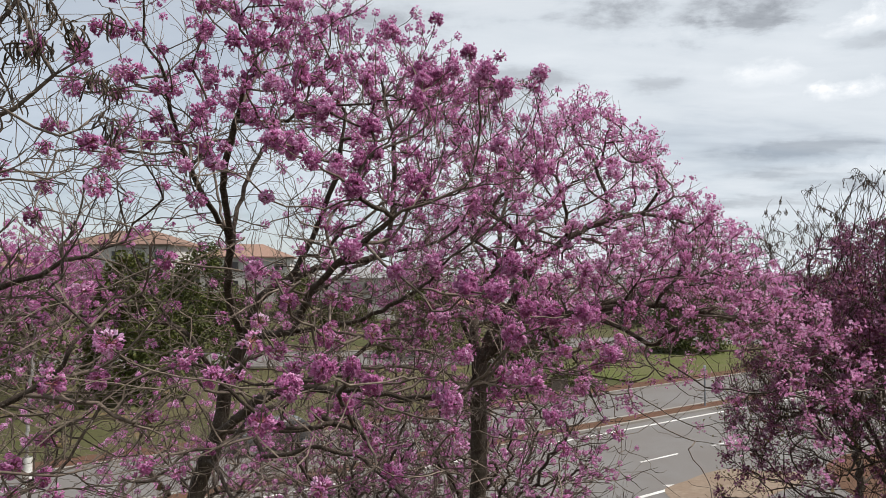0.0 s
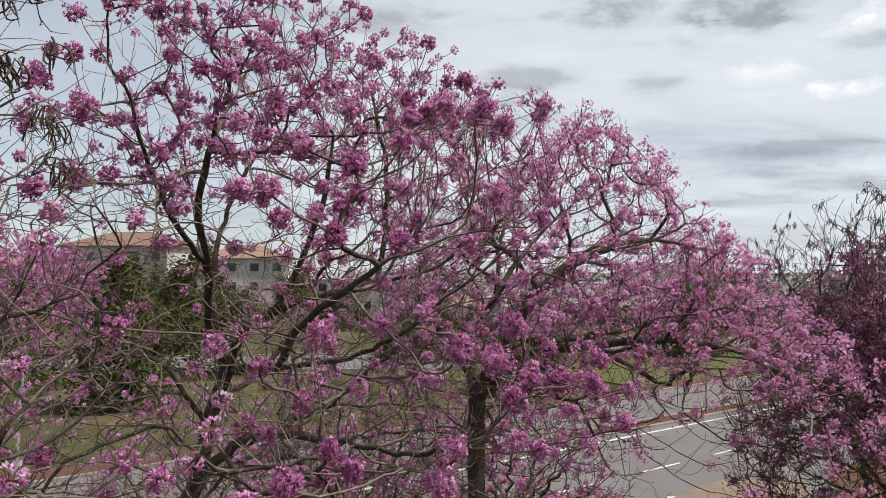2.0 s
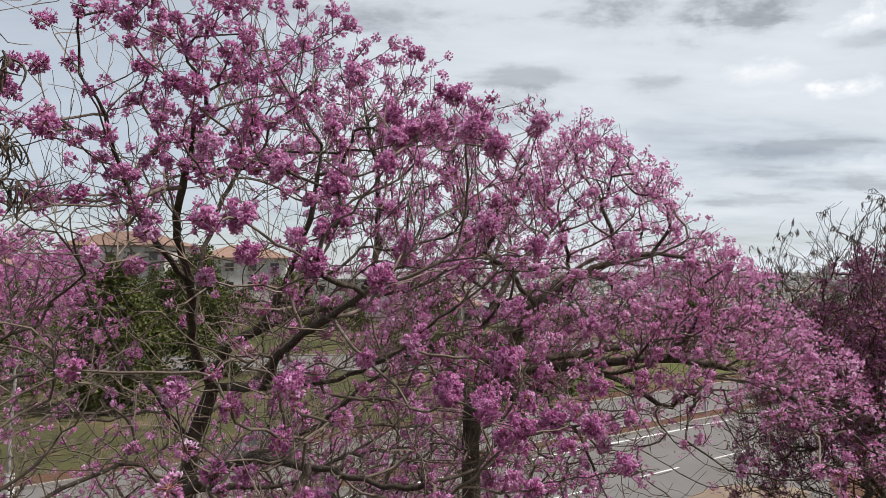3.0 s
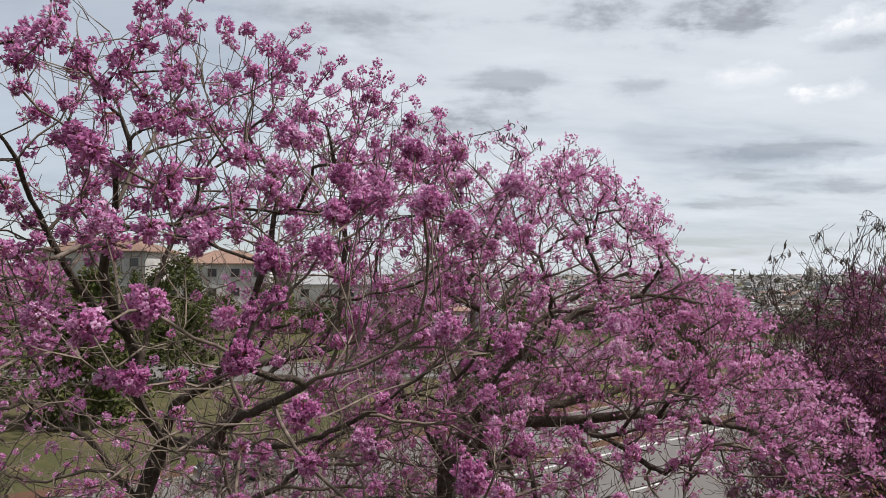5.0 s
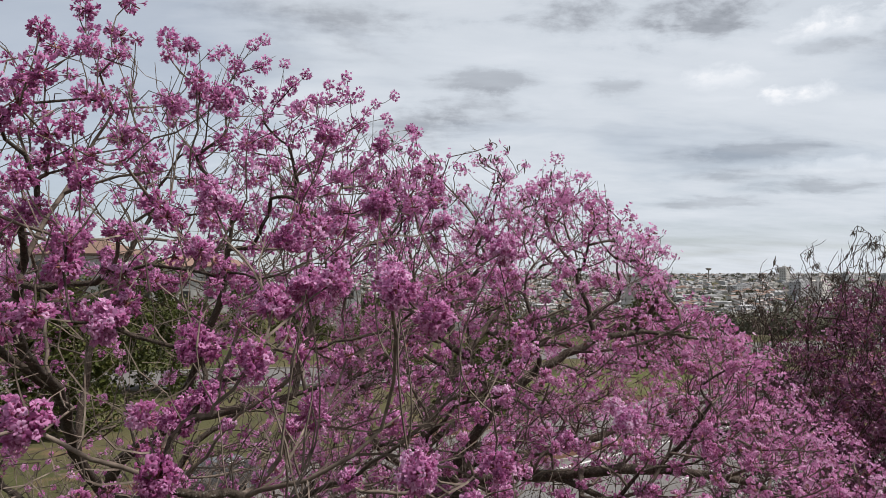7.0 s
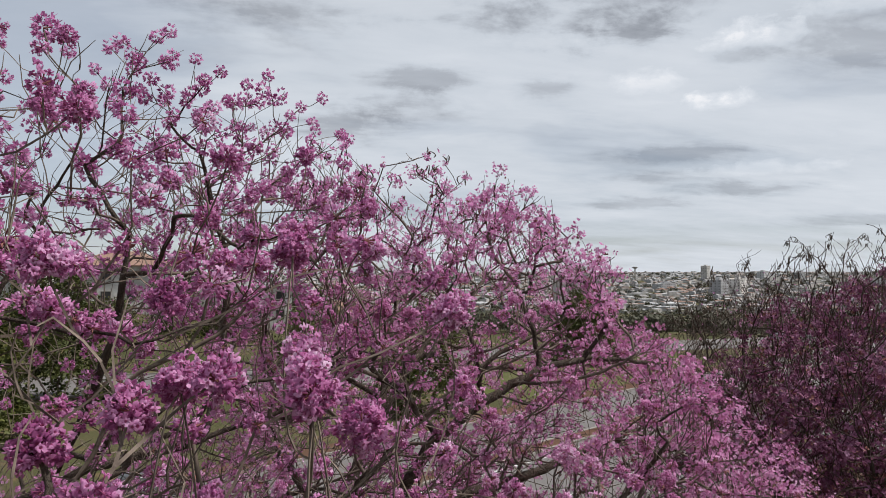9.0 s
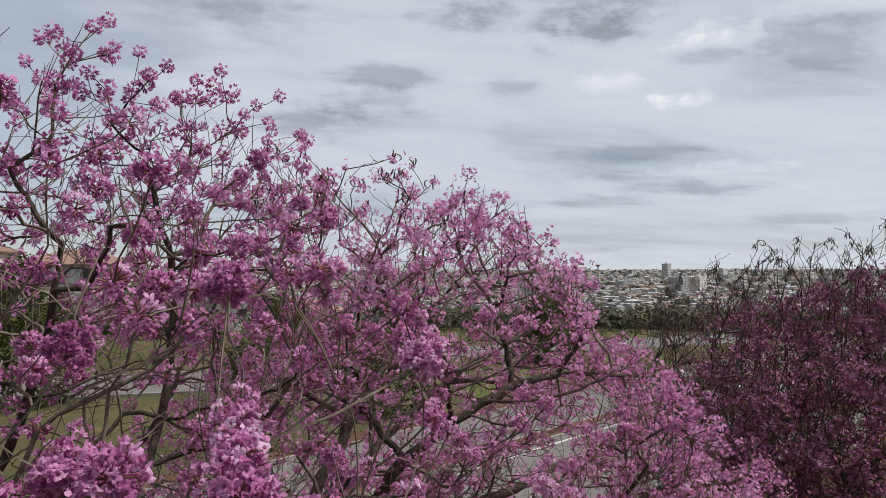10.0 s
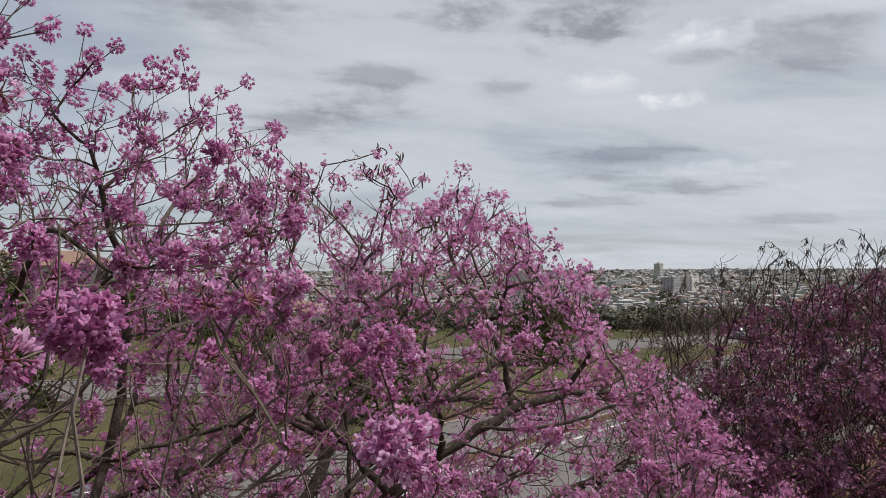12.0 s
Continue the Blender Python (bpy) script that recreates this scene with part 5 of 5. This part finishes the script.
put(block(13, 11, 5, GREY_WALL, "pale grey apartment block in the valley"), 290, 760, 25)
put(block(15, 14, 7, GREY_WALL, "grey apartment block with rows of windows"), 428, 740, 30)
put(block(16, 14, 7, PLASTER, "cream apartment block with rows of windows"), 458, 750, 30)
put(block(13, 12, 9, PLASTER, "tall pale tower block on the skyline"), 669, 1200, 32)
put(block(18, 14, 5, GREY_WALL, "grey block on the skyline"), 790, 1210, 30)
put(block(16, 14, 4, GREY_WALL, "dark grey block on the skyline"), 850, 1190, 28)
put(block(9, 9, 4, PLASTER, "small white block rising out of the trees"), 52, 150, -10)
for k in range(12):
    far, brg = rng.uniform(900, 1500), rng.uniform(0.05, 0.85)
    x, y = far * math.sin(brg), far * math.cos(brg)
    put(block(rng.uniform(12, 22), 12, int(rng.integers(2, 4)), (GREY_WALL, PLASTER)[k % 2], "distant town block with a flat roof"), x, y, rng.uniform(0, 50))
# water tower on the skyline
wt = tagged(new("water_tower"), "mushroom-shaped concrete water tower on the skyline", "tower")
child("stem", tube_mesh("stem", [(np.array([(0, 0, -5), (0, 0, 14), (0, 0, 24)]), np.array((1.5, 1.0, 1.2)))], 14, CONCRETE), wt)
child("bowl", tube_mesh("bowl", [(np.array([(0, 0, 23.5), (0, 0, 24.8), (0, 0, 27.0), (0, 0, 27.6)]), np.array((1.3, 3.6, 5.4, 2.4)))], 20, CONCRETE), wt)
put(wt, 532, 1200, 0)

# roofs too far off to tell apart, in one thing
n = 11500
far = 590 * np.exp(rng.random(n) ** 0.75 * math.log(5.4))
brg = rng.uniform(-0.5, 0.95, n)
x, y = far * np.sin(brg), far * np.cos(brg)
z = land(x, y)
spin = rng.uniform(-0.2, 1.1, n)
w, d, h = rng.uniform(4, 14, n), rng.uniform(4, 9, n), rng.uniform(2.2, 4.4, n) * (1 + 0.8 * (rng.random(n) < 0.06))
form = np.array([(-0.5, -0.5, -0.6), (0.5, -0.5, -0.6), (0.5, 0.5, -0.6), (-0.5, 0.5, -0.6), (-0.5, -0.5, 1), (0.5, -0.5, 1), (0.5, 0.5, 1), (-0.5, 0.5, 1), (-0.5, 0, 1.16), (0.5, 0, 1.16)])
walls = np.array([(0, 1, 5, 4), (1, 2, 6, 5), (2, 3, 7, 6), (3, 0, 4, 7)])
slopes = np.array([(4, 5, 9, 8), (6, 7, 8, 9)])
ends = np.array([(5, 6, 9), (7, 4, 8)])
c, s = np.cos(spin), np.sin(spin)
o = np.zeros(n)
m = np.stack([np.stack([w * c, -d * s, o, x], 1), np.stack([w * s, d * c, o, y], 1), np.stack([o, o, h, z], 1)], 1)
for kind, roof, pick in (("tiled", TILE, slice(0, None, 3)), ("grey", GREY_ROOF, slice(1, None, 3)), ("pale", GREY_WALL, slice(2, None, 3))):
    vv, ff, ii = scatter(form, [walls, slopes, ends], [np.zeros(4, int), np.ones(2, int), np.ones(2, int)], m[pick])
    tagged(new("distant_houses", mesh_from("distant_houses", vv, ff, [PLASTER if kind != "pale" else GREY_WALL, roof], ii, smooth=False)), "far-off pale town houses with " + kind + " roofs", "houses", kind="stuff")

# woods between the houses: many clumps of leaves in one thing
v, q = leaf_form(1.9, 1.5)
spots = []
while len(spots) < 2300:
    far = math.exp(rng.uniform(math.log(130 if len(spots) < 1150 else 650), math.log(1900)))
    brg = rng.uniform(-0.65, 0.9)
    x, y = far * math.sin(brg), far * math.cos(brg)
    spots.append((x, y, float(land(np.float64(x), np.float64(y))), rng.uniform(1.8, 3.4) * (1 + far / 2200)))
for _ in range(420):     # scrub on the near slope of the valley
    far, brg = math.exp(rng.uniform(math.log(112), math.log(420))), rng.uniform(0.18, 0.9)
    x, y = far * math.sin(brg), far * math.cos(brg)
    spots.append((x, y, float(land(np.float64(x), np.float64(y))), rng.uniform(1.5, 2.8)))
for _ in range(620):     # thickets along the valley floor
    far, brg = math.exp(rng.uniform(math.log(330), math.log(780))), rng.uniform(0.05, 0.9)
    x, y = far * math.sin(brg), far * math.cos(brg)
    spots.append((x, y, float(land(np.float64(x), np.float64(y))), rng.uniform(1.8, 3.6)))
spots = np.array(spots)
near = np.hypot(spots[:, 0], spots[:, 1]) < 430
per = np.where(near, 95, 30)     # the nearer clumps have more and smaller leaves
size = np.repeat(spots[:, 3], per)
leaf = np.repeat(np.where(near, 0.45, 1.0), per)
d = rng.normal(size=(len(size), 3))
d /= np.linalg.norm(d, axis=1)[:, None]
at = np.repeat(spots[:, :3], per, axis=0) + d * (rng.random(len(d)) ** 0.4 * size)[:, None] * (1, 1, 0.75)
at[:, 2] += size * 0.8
m = np.concatenate([turns(len(at), rng, d + (0, 0, 0.6), (0.7, 1.5)) * (leaf * size / 3.2)[:, None, None], at[:, :, None]], axis=2)
vv, ff, ii = scatter(v, [q], [np.zeros(len(q), int)], m)
tagged(new("far_woods", mesh_from("far_woods", vv, ff, [SCRUB], ii)), "dark green trees scattered between distant houses", "woods", kind="stuff")
